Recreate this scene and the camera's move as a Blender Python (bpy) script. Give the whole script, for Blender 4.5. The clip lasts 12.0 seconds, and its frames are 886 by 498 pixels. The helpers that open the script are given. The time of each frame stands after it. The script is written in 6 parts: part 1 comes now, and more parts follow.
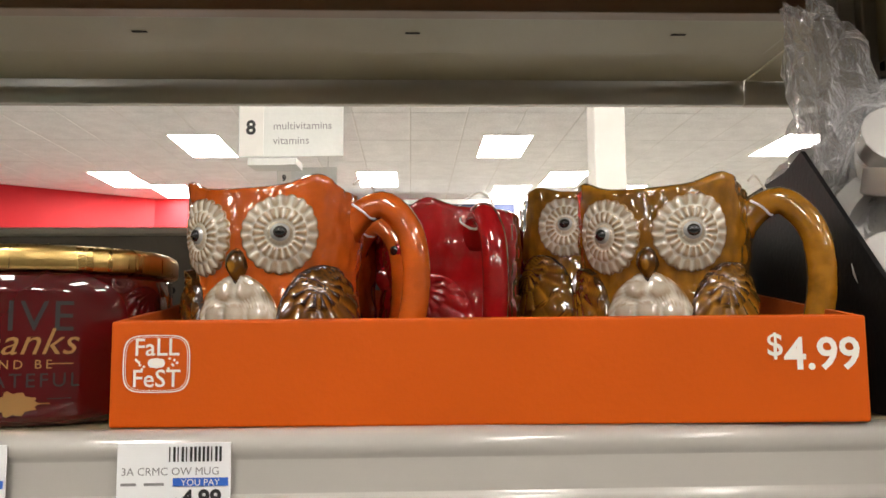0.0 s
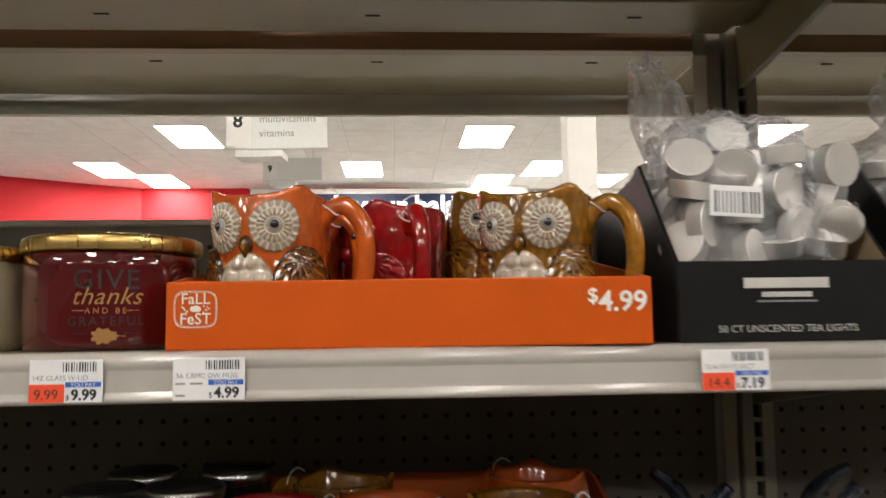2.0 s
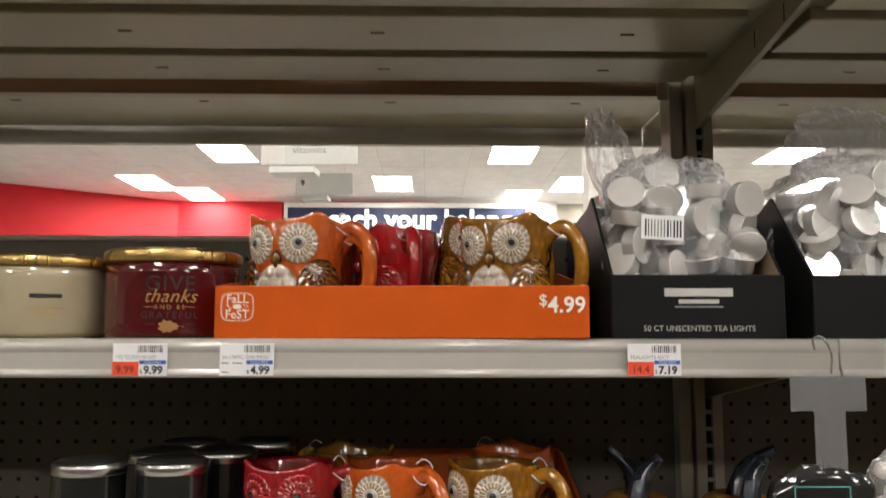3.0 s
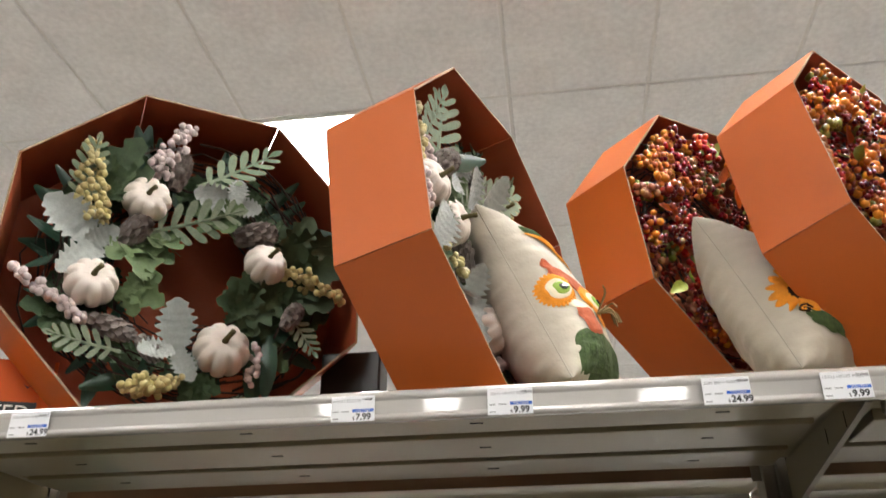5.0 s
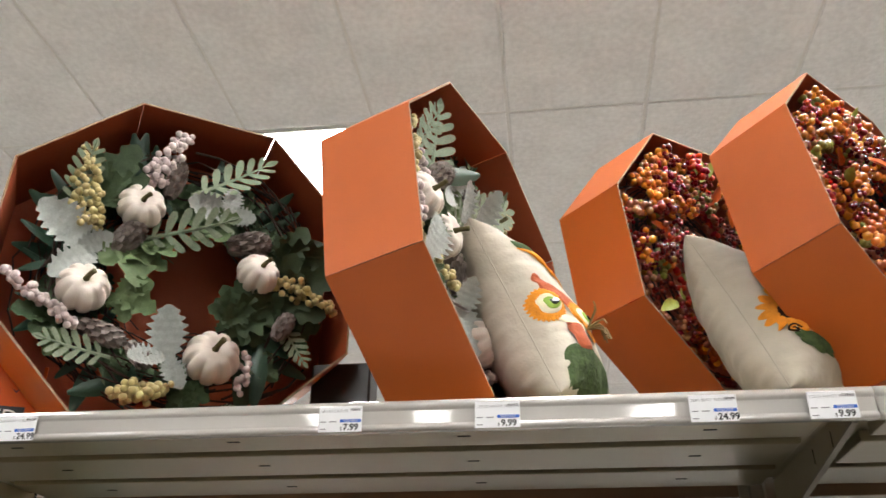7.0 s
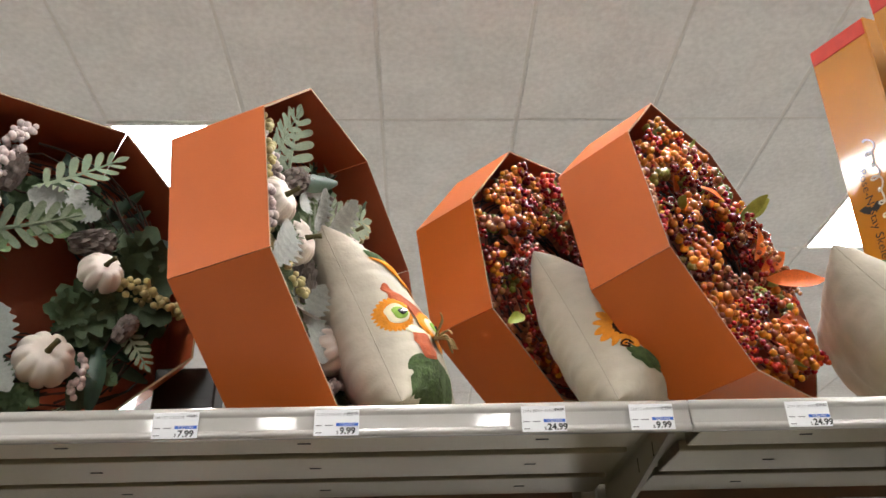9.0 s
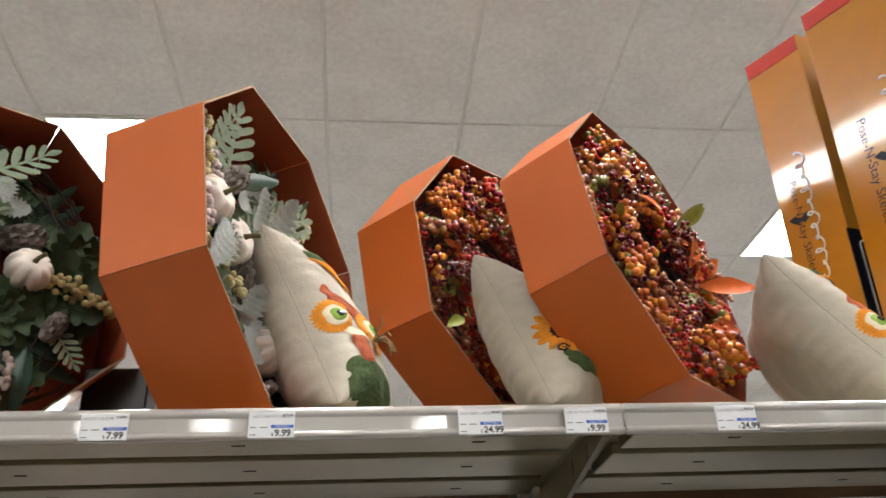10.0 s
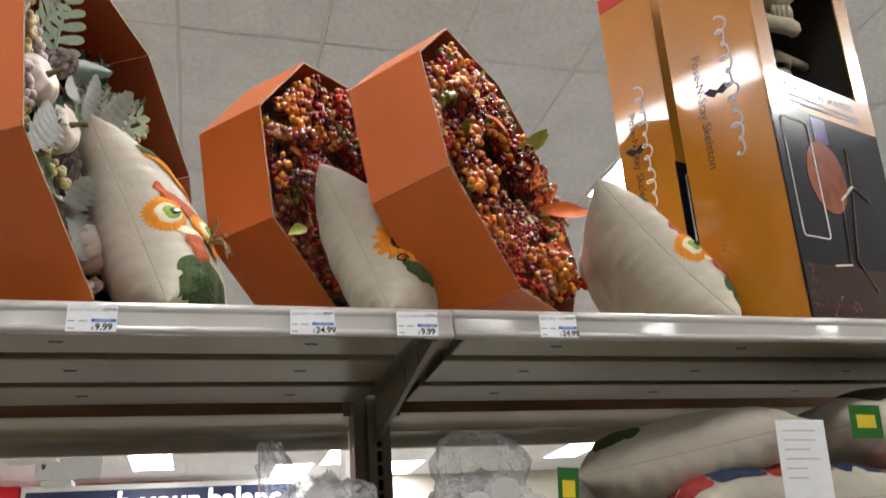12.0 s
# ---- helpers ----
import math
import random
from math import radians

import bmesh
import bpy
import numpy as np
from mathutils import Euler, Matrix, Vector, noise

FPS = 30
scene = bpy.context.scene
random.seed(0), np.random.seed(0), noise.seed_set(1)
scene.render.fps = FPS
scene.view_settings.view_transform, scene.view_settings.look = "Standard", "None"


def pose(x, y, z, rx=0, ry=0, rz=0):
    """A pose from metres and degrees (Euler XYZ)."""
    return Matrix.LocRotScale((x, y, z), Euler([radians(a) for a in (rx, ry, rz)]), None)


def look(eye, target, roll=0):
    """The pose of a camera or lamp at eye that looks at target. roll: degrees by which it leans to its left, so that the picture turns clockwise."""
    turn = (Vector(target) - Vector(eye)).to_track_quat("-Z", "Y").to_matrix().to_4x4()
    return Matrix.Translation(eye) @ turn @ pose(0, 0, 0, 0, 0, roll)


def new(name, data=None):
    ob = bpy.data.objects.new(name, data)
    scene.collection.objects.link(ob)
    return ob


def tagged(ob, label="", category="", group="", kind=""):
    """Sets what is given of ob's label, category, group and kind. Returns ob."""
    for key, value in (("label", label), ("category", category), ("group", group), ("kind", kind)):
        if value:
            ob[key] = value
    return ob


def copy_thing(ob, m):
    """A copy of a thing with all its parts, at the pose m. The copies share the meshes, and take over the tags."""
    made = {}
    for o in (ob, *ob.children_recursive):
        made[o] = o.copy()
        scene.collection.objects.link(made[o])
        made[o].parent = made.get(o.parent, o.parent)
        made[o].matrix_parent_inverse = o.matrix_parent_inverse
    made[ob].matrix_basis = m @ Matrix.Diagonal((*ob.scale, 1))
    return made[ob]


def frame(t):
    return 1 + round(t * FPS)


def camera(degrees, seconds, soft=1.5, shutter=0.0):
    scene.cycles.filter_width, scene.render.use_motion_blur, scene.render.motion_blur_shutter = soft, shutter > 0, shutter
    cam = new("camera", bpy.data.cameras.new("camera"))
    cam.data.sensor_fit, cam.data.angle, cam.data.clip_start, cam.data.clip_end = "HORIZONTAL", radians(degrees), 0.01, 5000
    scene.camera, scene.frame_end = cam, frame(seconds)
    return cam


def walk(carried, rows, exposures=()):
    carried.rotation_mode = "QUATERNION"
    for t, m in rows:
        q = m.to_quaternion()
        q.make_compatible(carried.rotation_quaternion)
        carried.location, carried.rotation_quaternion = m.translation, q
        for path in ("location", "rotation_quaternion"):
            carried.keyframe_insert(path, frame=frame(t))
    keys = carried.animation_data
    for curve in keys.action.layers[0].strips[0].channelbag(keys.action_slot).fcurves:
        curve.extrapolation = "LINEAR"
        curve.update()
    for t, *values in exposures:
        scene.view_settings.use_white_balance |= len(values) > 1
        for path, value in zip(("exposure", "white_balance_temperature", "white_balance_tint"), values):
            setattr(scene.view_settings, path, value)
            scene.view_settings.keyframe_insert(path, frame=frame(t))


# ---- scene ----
cam = camera(56.8, 12.0, shutter=0.4)

PATH = [
    (0, (-0.464, -0.393, 1.443), (-0.383, 1.595, 1.655), -0.5),
    (0.5, (-0.472, -0.398, 1.444), (-0.384, 1.586, 1.678), -1.4),
    (1, (-0.49, -0.422, 1.443), (-0.381, 1.561, 1.675), -1.6),
    (1.5, (-0.484, -0.49, 1.434), (-0.359, 1.494, 1.65), -1.6),
    (2, (-0.436, -0.613, 1.417), (-0.322, 1.376, 1.601), -0.8),
    (2.5, (-0.405, -0.716, 1.4), (-0.331, 1.276, 1.561), -0.5),
    (2.7, (-0.405, -0.749, 1.4), (-0.338, 1.243, 1.566), -0.2),
    (4.3, (-0.356, -0.946, 1.434), (-0.538, 0.901, 2.18), -0.6),
    (4.5, (-0.361, -0.96, 1.452), (-0.556, 0.858, 2.263), -0.8),
    (5, (-0.368, -0.98, 1.472), (-0.601, 0.771, 2.41), -0.5),
    (5.5, (-0.368, -0.984, 1.474), (-0.632, 0.738, 2.457), -0.0),
    (6, (-0.369, -0.983, 1.471), (-0.651, 0.733, 2.46), 0.5),
    (6.5, (-0.368, -0.984, 1.471), (-0.644, 0.739, 2.448), 0.8),
    (7, (-0.36, -0.981, 1.467), (-0.585, 0.754, 2.438), 0.6),
    (7.5, (-0.347, -0.985, 1.468), (-0.479, 0.761, 2.435), 0.0),
    (9.5, (-0.322, -0.993, 1.465), (-0.189, 0.744, 2.446), -2.4),
    (10, (-0.32, -0.993, 1.465), (-0.108, 0.737, 2.445), -3.0),
    (10.5, (-0.312, -0.997, 1.458), (0.045, 0.71, 2.436), -3.9),
    (11, (-0.297, -0.994, 1.449), (0.201, 0.687, 2.411), -5.0),
    (11.5, (-0.296, -0.993, 1.436), (0.268, 0.695, 2.348), -5.3),
    (12, (-0.296, -0.982, 1.431), (0.257, 0.759, 2.247), -4.9),
]
walk(cam, [(t, look(eye, target, roll)) for t, eye, target, roll in PATH],
     exposures=((0.0, 0.14, 7000, 11), (2.5, -0.03, 7000, 11), (4.4, 0.06, 6650, 10), (6.5, 0.16, 6550, 10), (9.5, -0.04, 6550, 10), (11.0, -0.26, 6550, 10), (12.0, -0.24, 6400, 10)))

# ---------------------------------------------------------------- light
world = bpy.data.worlds.new("store_air")
scene.world = world
world.use_nodes = True
world.node_tree.nodes["Background"].inputs[0].default_value = (0.9, 0.92, 1.0, 1)
world.node_tree.nodes["Background"].inputs[1].default_value = 0.05
LAMP_POWER = 34.0
CEIL = 3.79


# ---------------------------------------------------------------- materials
def mat(name, col, rough=0.5, metal=0.0, var=0.1, scale=40.0, bump=0.0, bscale=300.0, coat=0.0, col2=None,
        trans=0.0, emit=0.0, detail=4.0, rand=0.0, ior=1.45, sheen=0.0, stretch=(1, 1, 1), alpha=1.0):
    m = bpy.data.materials.new(name)
    m.use_nodes = True
    nt = m.node_tree
    b = nt.nodes["Principled BSDF"]
    b.inputs["Roughness"].default_value = rough
    b.inputs["Metallic"].default_value = metal
    b.inputs["IOR"].default_value = ior
    b.inputs["Coat Weight"].default_value = coat
    b.inputs["Coat Roughness"].default_value = 0.04
    b.inputs["Transmission Weight"].default_value = trans
    b.inputs["Sheen Weight"].default_value = sheen
    b.inputs["Alpha"].default_value = alpha
    tc = nt.nodes.new("ShaderNodeTexCoord")
    mp = nt.nodes.new("ShaderNodeMapping")
    mp.inputs["Scale"].default_value = stretch
    nt.links.new(tc.outputs["Object"], mp.inputs["Vector"])
    n1 = nt.nodes.new("ShaderNodeTexNoise")
    n1.inputs["Scale"].default_value = scale
    n1.inputs["Detail"].default_value = detail
    n2 = nt.nodes.new("ShaderNodeTexNoise")
    n2.inputs["Scale"].default_value = scale * 0.13
    n2.inputs["Detail"].default_value = 2.0
    for n in (n1, n2):
        nt.links.new(mp.outputs[0], n.inputs["Vector"])
    add = nt.nodes.new("ShaderNodeMath")
    add.operation = "MULTIPLY_ADD"
    add.inputs[1].default_value = 0.6
    nt.links.new(n1.outputs["Fac"], add.inputs[0])
    half = nt.nodes.new("ShaderNodeMath")
    half.operation = "MULTIPLY"
    half.inputs[1].default_value = 0.4
    nt.links.new(n2.outputs["Fac"], half.inputs[0])
    nt.links.new(half.outputs[0], add.inputs[2])
    ramp = nt.nodes.new("ShaderNodeValToRGB")
    c2 = col2 if col2 else tuple(min(1, c * (1 + var)) for c in col)
    c1 = col if col2 else tuple(c * (1 - var) for c in col)
    ramp.color_ramp.elements[0].position, ramp.color_ramp.elements[1].position = 0.35, 0.65
    ramp.color_ramp.elements[0].color, ramp.color_ramp.elements[1].color = (*c1, 1), (*c2, 1)
    nt.links.new(add.outputs[0], ramp.inputs[0])
    out = ramp.outputs[0]
    if rand:
        oi = nt.nodes.new("ShaderNodeObjectInfo")
        hs = nt.nodes.new("ShaderNodeHueSaturation")
        mr = nt.nodes.new("ShaderNodeMapRange")
        mr.inputs[3].default_value, mr.inputs[4].default_value = 1 - rand, 1 + rand
        nt.links.new(oi.outputs["Random"], mr.inputs[0])
        nt.links.new(mr.outputs[0], hs.inputs["Value"])
        nt.links.new(out, hs.inputs["Color"])
        out = hs.outputs[0]
    nt.links.new(out, b.inputs["Base Color"])
    rr = nt.nodes.new("ShaderNodeMapRange")
    spread = min(0.06, 0.005 + 0.4 * var)
    rr.inputs[3].default_value, rr.inputs[4].default_value = max(0, rough - spread), min(1, rough + spread)
    nt.links.new(n1.outputs["Fac"], rr.inputs[0])
    nt.links.new(rr.outputs[0], b.inputs["Roughness"])
    if bump:
        nb = nt.nodes.new("ShaderNodeTexNoise")
        nb.inputs["Scale"].default_value = bscale
        nb.inputs["Detail"].default_value = 3
        nt.links.new(mp.outputs[0], nb.inputs["Vector"])
        bp = nt.nodes.new("ShaderNodeBump")
        bp.inputs["Strength"].default_value = bump
        bp.inputs["Distance"].default_value = 0.002
        nt.links.new(nb.outputs["Fac"], bp.inputs["Height"])
        nt.links.new(bp.outputs[0], b.inputs["Normal"])
    if emit:
        b.inputs["Emission Color"].default_value = (*col, 1)
        b.inputs["Emission Strength"].default_value = emit
    return m


def sheen_blur(m, rough):
    """How soft the reflections in the clear top layer are."""
    m.node_tree.nodes["Principled BSDF"].inputs["Coat Roughness"].default_value = rough
    return m


def island(m, amount=0.25, hue=0.02):
    """Vary a material from one small piece of a joined mesh to the next."""
    nt = m.node_tree
    b = nt.nodes["Principled BSDF"]
    src = b.inputs["Base Color"].links[0].from_socket
    g = nt.nodes.new("ShaderNodeNewGeometry")
    hs = nt.nodes.new("ShaderNodeHueSaturation")
    v = nt.nodes.new("ShaderNodeMapRange")
    v.inputs[3].default_value, v.inputs[4].default_value = 1 - amount, 1 + amount
    h = nt.nodes.new("ShaderNodeMapRange")
    h.inputs[3].default_value, h.inputs[4].default_value = 0.5 - hue, 0.5 + hue
    nt.links.new(g.outputs["Random Per Island"], v.inputs[0])
    nt.links.new(g.outputs["Random Per Island"], h.inputs[0])
    nt.links.new(v.outputs[0], hs.inputs["Value"])
    nt.links.new(h.outputs[0], hs.inputs["Hue"])
    nt.links.new(src, hs.inputs["Color"])
    nt.links.new(hs.outputs[0], b.inputs["Base Color"])
    return m


M = {}
M["shelf"] = mat("shelf_paint", (0.25, 0.218, 0.135), 0.33, var=0.05, scale=25, bump=0.15, bscale=900)
M["shelf_dark"] = mat("upright_paint", (0.27, 0.25, 0.205), 0.45, var=0.08, scale=30, bump=0.1, bscale=700)
M["lip"] = sheen_blur(mat("price_channel_plastic", (0.46, 0.44, 0.41), 0.30, var=0.05, scale=15, stretch=(0.1, 1, 1), coat=1.0), 0.085)
M["lip_clear"] = mat("price_channel_edge", (0.72, 0.71, 0.69), 0.18, var=0.03, coat=0.5)
M["peg"] = mat("pegboard_paint", (0.115, 0.100, 0.080), 0.6, var=0.1, scale=30, bump=0.1)
M["peg_light"] = mat("back_panel_paint", (0.34, 0.32, 0.27), 0.5, var=0.06, scale=20)
M["hole"] = mat("dark_hole", (0.012, 0.011, 0.01), 0.9)
M["tile"] = mat("ceiling_tile", (0.87, 0.88, 0.89), 0.95, var=0.09, scale=38, bump=1.0, bscale=70, detail=8)
M["tbar"] = mat("ceiling_bar", (0.80, 0.80, 0.79), 0.6, var=0.05)
M["lampframe"] = mat("lamp_frame", (0.8, 0.8, 0.78), 0.4)
M["lamp"] = mat("lamp_diffuser", (1.0, 0.985, 0.955), 0.5, var=0.0, emit=LAMP_POWER)
M["wall"] = mat("wall_paint", (0.55, 0.52, 0.45), 0.8, var=0.05, scale=4, bump=0.1)
M["red"] = mat("red_fascia_paint", (0.62, 0.012, 0.022), 0.6, var=0.08, scale=1.5)
M["white"] = mat("white_paint", (0.78, 0.77, 0.74), 0.55, var=0.04, scale=6)
M["floor"] = mat("vinyl_floor", (0.27, 0.255, 0.235), 0.3, var=0.12, scale=6, bump=0.05)
M["paper"] = mat("label_paper", (0.82, 0.83, 0.85), 0.45, var=0.03, scale=60)
M["ink"] = mat("black_ink", (0.02, 0.02, 0.022), 0.5)
M["grey_ink"] = mat("grey_ink", (0.25, 0.25, 0.26), 0.5)
M["blue_ink"] = mat("blue_ink", (0.03, 0.13, 0.55), 0.45)
M["red_ink"] = mat("red_ink", (0.85, 0.09, 0.04), 0.45)
M["white_ink"] = mat("white_ink", (0.85, 0.82, 0.78), 0.5)
M["tray"] = mat("orange_tray_card", (0.60, 0.092, 0.005), 0.5, var=0.05, scale=14, bump=0.10, bscale=250, ior=1.3)
M["tray_in"] = mat("orange_tray_inside", (0.55, 0.10, 0.012), 0.6, var=0.08, scale=18, bump=0.12)
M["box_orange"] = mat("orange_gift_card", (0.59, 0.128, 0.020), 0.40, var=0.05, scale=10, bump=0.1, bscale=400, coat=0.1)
# Same card at about half the outer orange: interior shade put into the colour.
M["box_in_shade"] = mat("orange_card_inside_in_shade", (0.30, 0.058, 0.016), 0.65, var=0.1, scale=16, bump=0.15)
M["kraft"] = mat("cut_card_edge", (0.30, 0.21, 0.13), 0.8, var=0.25, scale=200)


# ---------------------------------------------------------------- builders
def thing(name, label, category, m=None, group="", kind=""):
    ob = new(name)
    ob.empty_display_size = 0.02
    if m is not None:
        ob.matrix_basis = m
    return tagged(ob, label, category, group, kind)


def part(name, bm, material, parent=None, label="", smooth=False, m=None):
    me = bpy.data.meshes.new(name)
    if isinstance(bm, bmesh.types.BMesh):
        bm.normal_update()
        bm.to_mesh(me)
        bm.free()
    else:
        me.from_pydata(bm[0], [], bm[1])
        me.update()
    if smooth:
        me.polygons.foreach_set("use_smooth", [True] * len(me.polygons))
    me.materials.append(material)
    ob = new(name, me)
    if parent is not None:
        ob.parent = parent
    if m is not None:
        ob.matrix_basis = m
    if label:
        ob["label"] = label
    return ob


def structure(ob, label, category):
    return tagged(ob, label, category, kind="structure")


def add_box(bm, lo, hi, bevel=0.0, m=None, seg=1):
    r = bmesh.ops.create_cube(bm, size=1.0)
    vs = r["verts"]
    c = [(a + b) / 2 for a, b in zip(lo, hi)]
    s = [abs(b - a) for a, b in zip(lo, hi)]
    for v in vs:
        v.co = Vector((v.co.x * s[0] + c[0], v.co.y * s[1] + c[1], v.co.z * s[2] + c[2]))
    if bevel:
        es = {e for v in vs for e in v.link_edges}
        out = bmesh.ops.bevel(bm, geom=list(es), offset=bevel, segments=seg, affect="EDGES", profile=0.6)
        vs = list({v for f in out["faces"] for v in f.verts} | {v for v in vs if v.is_valid})
    if m is not None:
        bmesh.ops.transform(bm, matrix=m, verts=vs)
    return vs


def boxes(*specs, bevel=0.0, seg=1):
    bm = bmesh.new()
    for lo, hi in specs:
        add_box(bm, lo, hi, bevel, seg=seg)
    return bm


def prism_x(profile, x0, x1):
    """A closed (y, z) outline swept along x."""
    n = len(profile)
    vs = [(x, y, z) for x in (x0, x1) for y, z in profile]
    fs = [(i, (i + 1) % n, n + (i + 1) % n, n + i) for i in range(n)]
    fs += [tuple(range(n - 1, -1, -1)), tuple(range(n, 2 * n))]
    return vs, fs


def lathe(profile, n=48, close=True):
    vs, fs = [], []
    for r, z in profile:
        for i in range(n):
            a = 2 * math.pi * i / n
            vs.append((r * math.cos(a), r * math.sin(a), z))
    for j in range(len(profile) - 1):
        for i in range(n):
            k = (i + 1) % n
            fs.append((j * n + i, j * n + k, (j + 1) * n + k, (j + 1) * n + i))
    if close:
        fs.append(tuple(range(n - 1, -1, -1)))
        fs.append(tuple((len(profile) - 1) * n + i for i in range(n)))
    return vs, fs


def tube(points, radii, n=10, flat=1.0):
    """A round bar through the points, with its radius at each."""
    pts = [Vector(p) for p in points]
    if not isinstance(radii, (list, tuple)):
        radii = [radii] * len(pts)
    vs, fs = [], []
    ref = None
    for i, p in enumerate(pts):
        d = (pts[min(i + 1, len(pts) - 1)] - pts[max(i - 1, 0)]).normalized()
        if ref is None:
            ref = d.orthogonal().normalized()
        a = (ref - d * ref.dot(d)).normalized()
        ref = a
        b = d.cross(a)
        for k in range(n):
            t = 2 * math.pi * k / n
            vs.append(tuple(p + (a * math.cos(t) + b * math.sin(t) * flat) * radii[i]))
    for j in range(len(pts) - 1):
        for k in range(n):
            q = (k + 1) % n
            fs.append((j * n + k, j * n + q, (j + 1) * n + q, (j + 1) * n + k))
    fs.append(tuple(range(n - 1, -1, -1)))
    fs.append(tuple((len(pts) - 1) * n + k for k in range(n)))
    return vs, fs


def curve_points(ctrl, n=24):
    """Points along a smooth curve through the control points."""
    c = [Vector(p) for p in ctrl]
    c = [c[0] * 2 - c[1]] + c + [c[-1] * 2 - c[-2]]
    out = []
    segs = len(c) - 3
    for i in range(n):
        s = i / (n - 1) * segs
        k = min(int(s), segs - 1)
        t = s - k
        p0, p1, p2, p3 = c[k:k + 4]
        out.append(0.5 * (2 * p1 + (p2 - p0) * t + (2 * p0 - 5 * p1 + 4 * p2 - p3) * t * t
                          + (3 * p1 - p0 - 3 * p2 + p3) * t * t * t))
    return out


def join(*meshes):
    vs, fs = [], []
    for v, f in meshes:
        o = len(vs)
        vs += [tuple(p) for p in v]
        fs += [tuple(i + o for i in q) for q in f]
    return vs, fs


def moved(mesh, m):
    return [tuple(m @ Vector(p)) for p in mesh[0]], mesh[1]


def letters(text, size, material, parent, m, align="LEFT", name="lettering", bend=0.0, thick=0.0002, spacing=1.0, shear=0.0, bold=0.0, label=""):
    """Words in the built-in font, standing in the local x-z plane and facing -y; bend wraps them round a jar of that radius."""
    cu = bpy.data.curves.new("words", "FONT")
    cu.body, cu.size, cu.align_x, cu.space_character, cu.shear = text, size, align, spacing, shear
    cu.resolution_u = 3
    cu.offset = bold
    tmp = bpy.data.objects.new("words", cu)
    me0 = bpy.data.meshes.new_from_object(tmp)
    vs = [(v.co.x, 0.0, v.co.y) for v in me0.vertices]
    fs = [tuple(p.vertices) for p in me0.polygons]
    bpy.data.objects.remove(tmp)
    bpy.data.meshes.remove(me0)
    if bend:
        vs = [((bend) * math.sin(x / bend), -(bend) * math.cos(x / bend), z) for x, y, z in vs]
    return part(name, (vs, fs), material, parent, label, m=m)


# ---------------------------------------------------------------- the store's shell
def shell():
    structure(part("floor", boxes(((-13, -9, -0.1), (13, 19, 0.0))), M["floor"]), "beige vinyl store floor", "floor")
    structure(part("wall_south", boxes(((-13, -9.2, 0), (13, -9, 4.2))), M["wall"]), "plain cream store wall", "wall")
    # Unseen wall behind the camera, added to cut floor bounce under the shelves.
    structure(part("wall_aisle", boxes(((-6, -2.1, 0), (6, -1.95, 1.9))), M["peg"]), "unseen taupe wall added to block bounced light, where opposite shelving would stand", "wall")
    structure(part("wall_west", boxes(((-13.2, -9, 0), (-13, 19, 4.2))), M["wall"]), "plain cream store wall", "wall")
    structure(part("wall_east", boxes(((13, -9, 0), (13.2, 19, 4.2))), M["wall"]), "plain cream store wall", "wall")
    structure(part("wall_north", boxes(((-13, 13.62, 0), (13, 13.9, 4.2))), M["wall"]), "plain cream store wall behind the aisles", "wall")
    structure(part("roof_slab", boxes(((-13.2, -9.2, 4.2), (13.2, 19, 4.3))), M["wall"]), "plain slab above the hung ceiling", "ceiling")


LAMPS = [(-1.68, 1.95), (1.985, 1.95), (-3.28, 8.97), (0.40, 8.97), (4.0, 8.9), (-5.02, 11.12), (-1.24, 11.12), (1.55, 11.1),
         (-4.5, 12.1), (0.86, 12.2), (2.7, 12.2), (5.4, 11.1), (7.7, 8.9), (5.64, 1.95), (-5.34, 1.95), (-7.0, 6.2), (7.7, 5.2),
         (-1.68, -2.93), (1.985, -2.93), (-5.34, -2.93), (5.64, -2.93), (-4.05, 0.0), (0.155, -0.5), (3.95, -1.1), (-9.5, 1.95), (9.5, 1.95)]
CROSS_LAMPS = [(-1.90, -6.6), (1.70, -6.6), (5.15, -6.6), (-5.5, -6.6)]


def ceiling():
    x0, y0 = 0.155 - 0.61 * 21, 1.948 - 1.22 * 9
    tiles_v, tiles_f = [], []
    for i in range(42):
        for j in range(21):
            x, y = x0 + 0.61 * i, y0 + 1.22 * j
            g, s = 0.006, 0.0035
            o = len(tiles_v)
            sag = random.uniform(-0.001, 0.001)
            for e, z in ((g + 0.006, CEIL + sag), (g, CEIL + s)):
                for sx, sy in ((0, 0), (1, 0), (1, 1), (0, 1)):
                    tiles_v.append((x + (e if sx == 0 else 0.61 - e), y + (e if sy == 0 else 1.22 - e), z))
            tiles_f.append((o + 3, o + 2, o + 1, o))
            for k in range(4):
                q = (k + 1) % 4
                tiles_f.append((o + k, o + q, o + 4 + q, o + 4 + k))
    c = part("ceiling", (tiles_v, tiles_f), M["tile"])
    structure(c, "white speckled mineral-fibre tiles in a hung grid", "ceiling")
    b = part("ceiling_grid", boxes(((-13, -9, CEIL + 0.006), (13, 19, CEIL + 0.02))), M["tbar"])
    structure(b, "pale metal grid that carries the ceiling tiles", "ceiling")


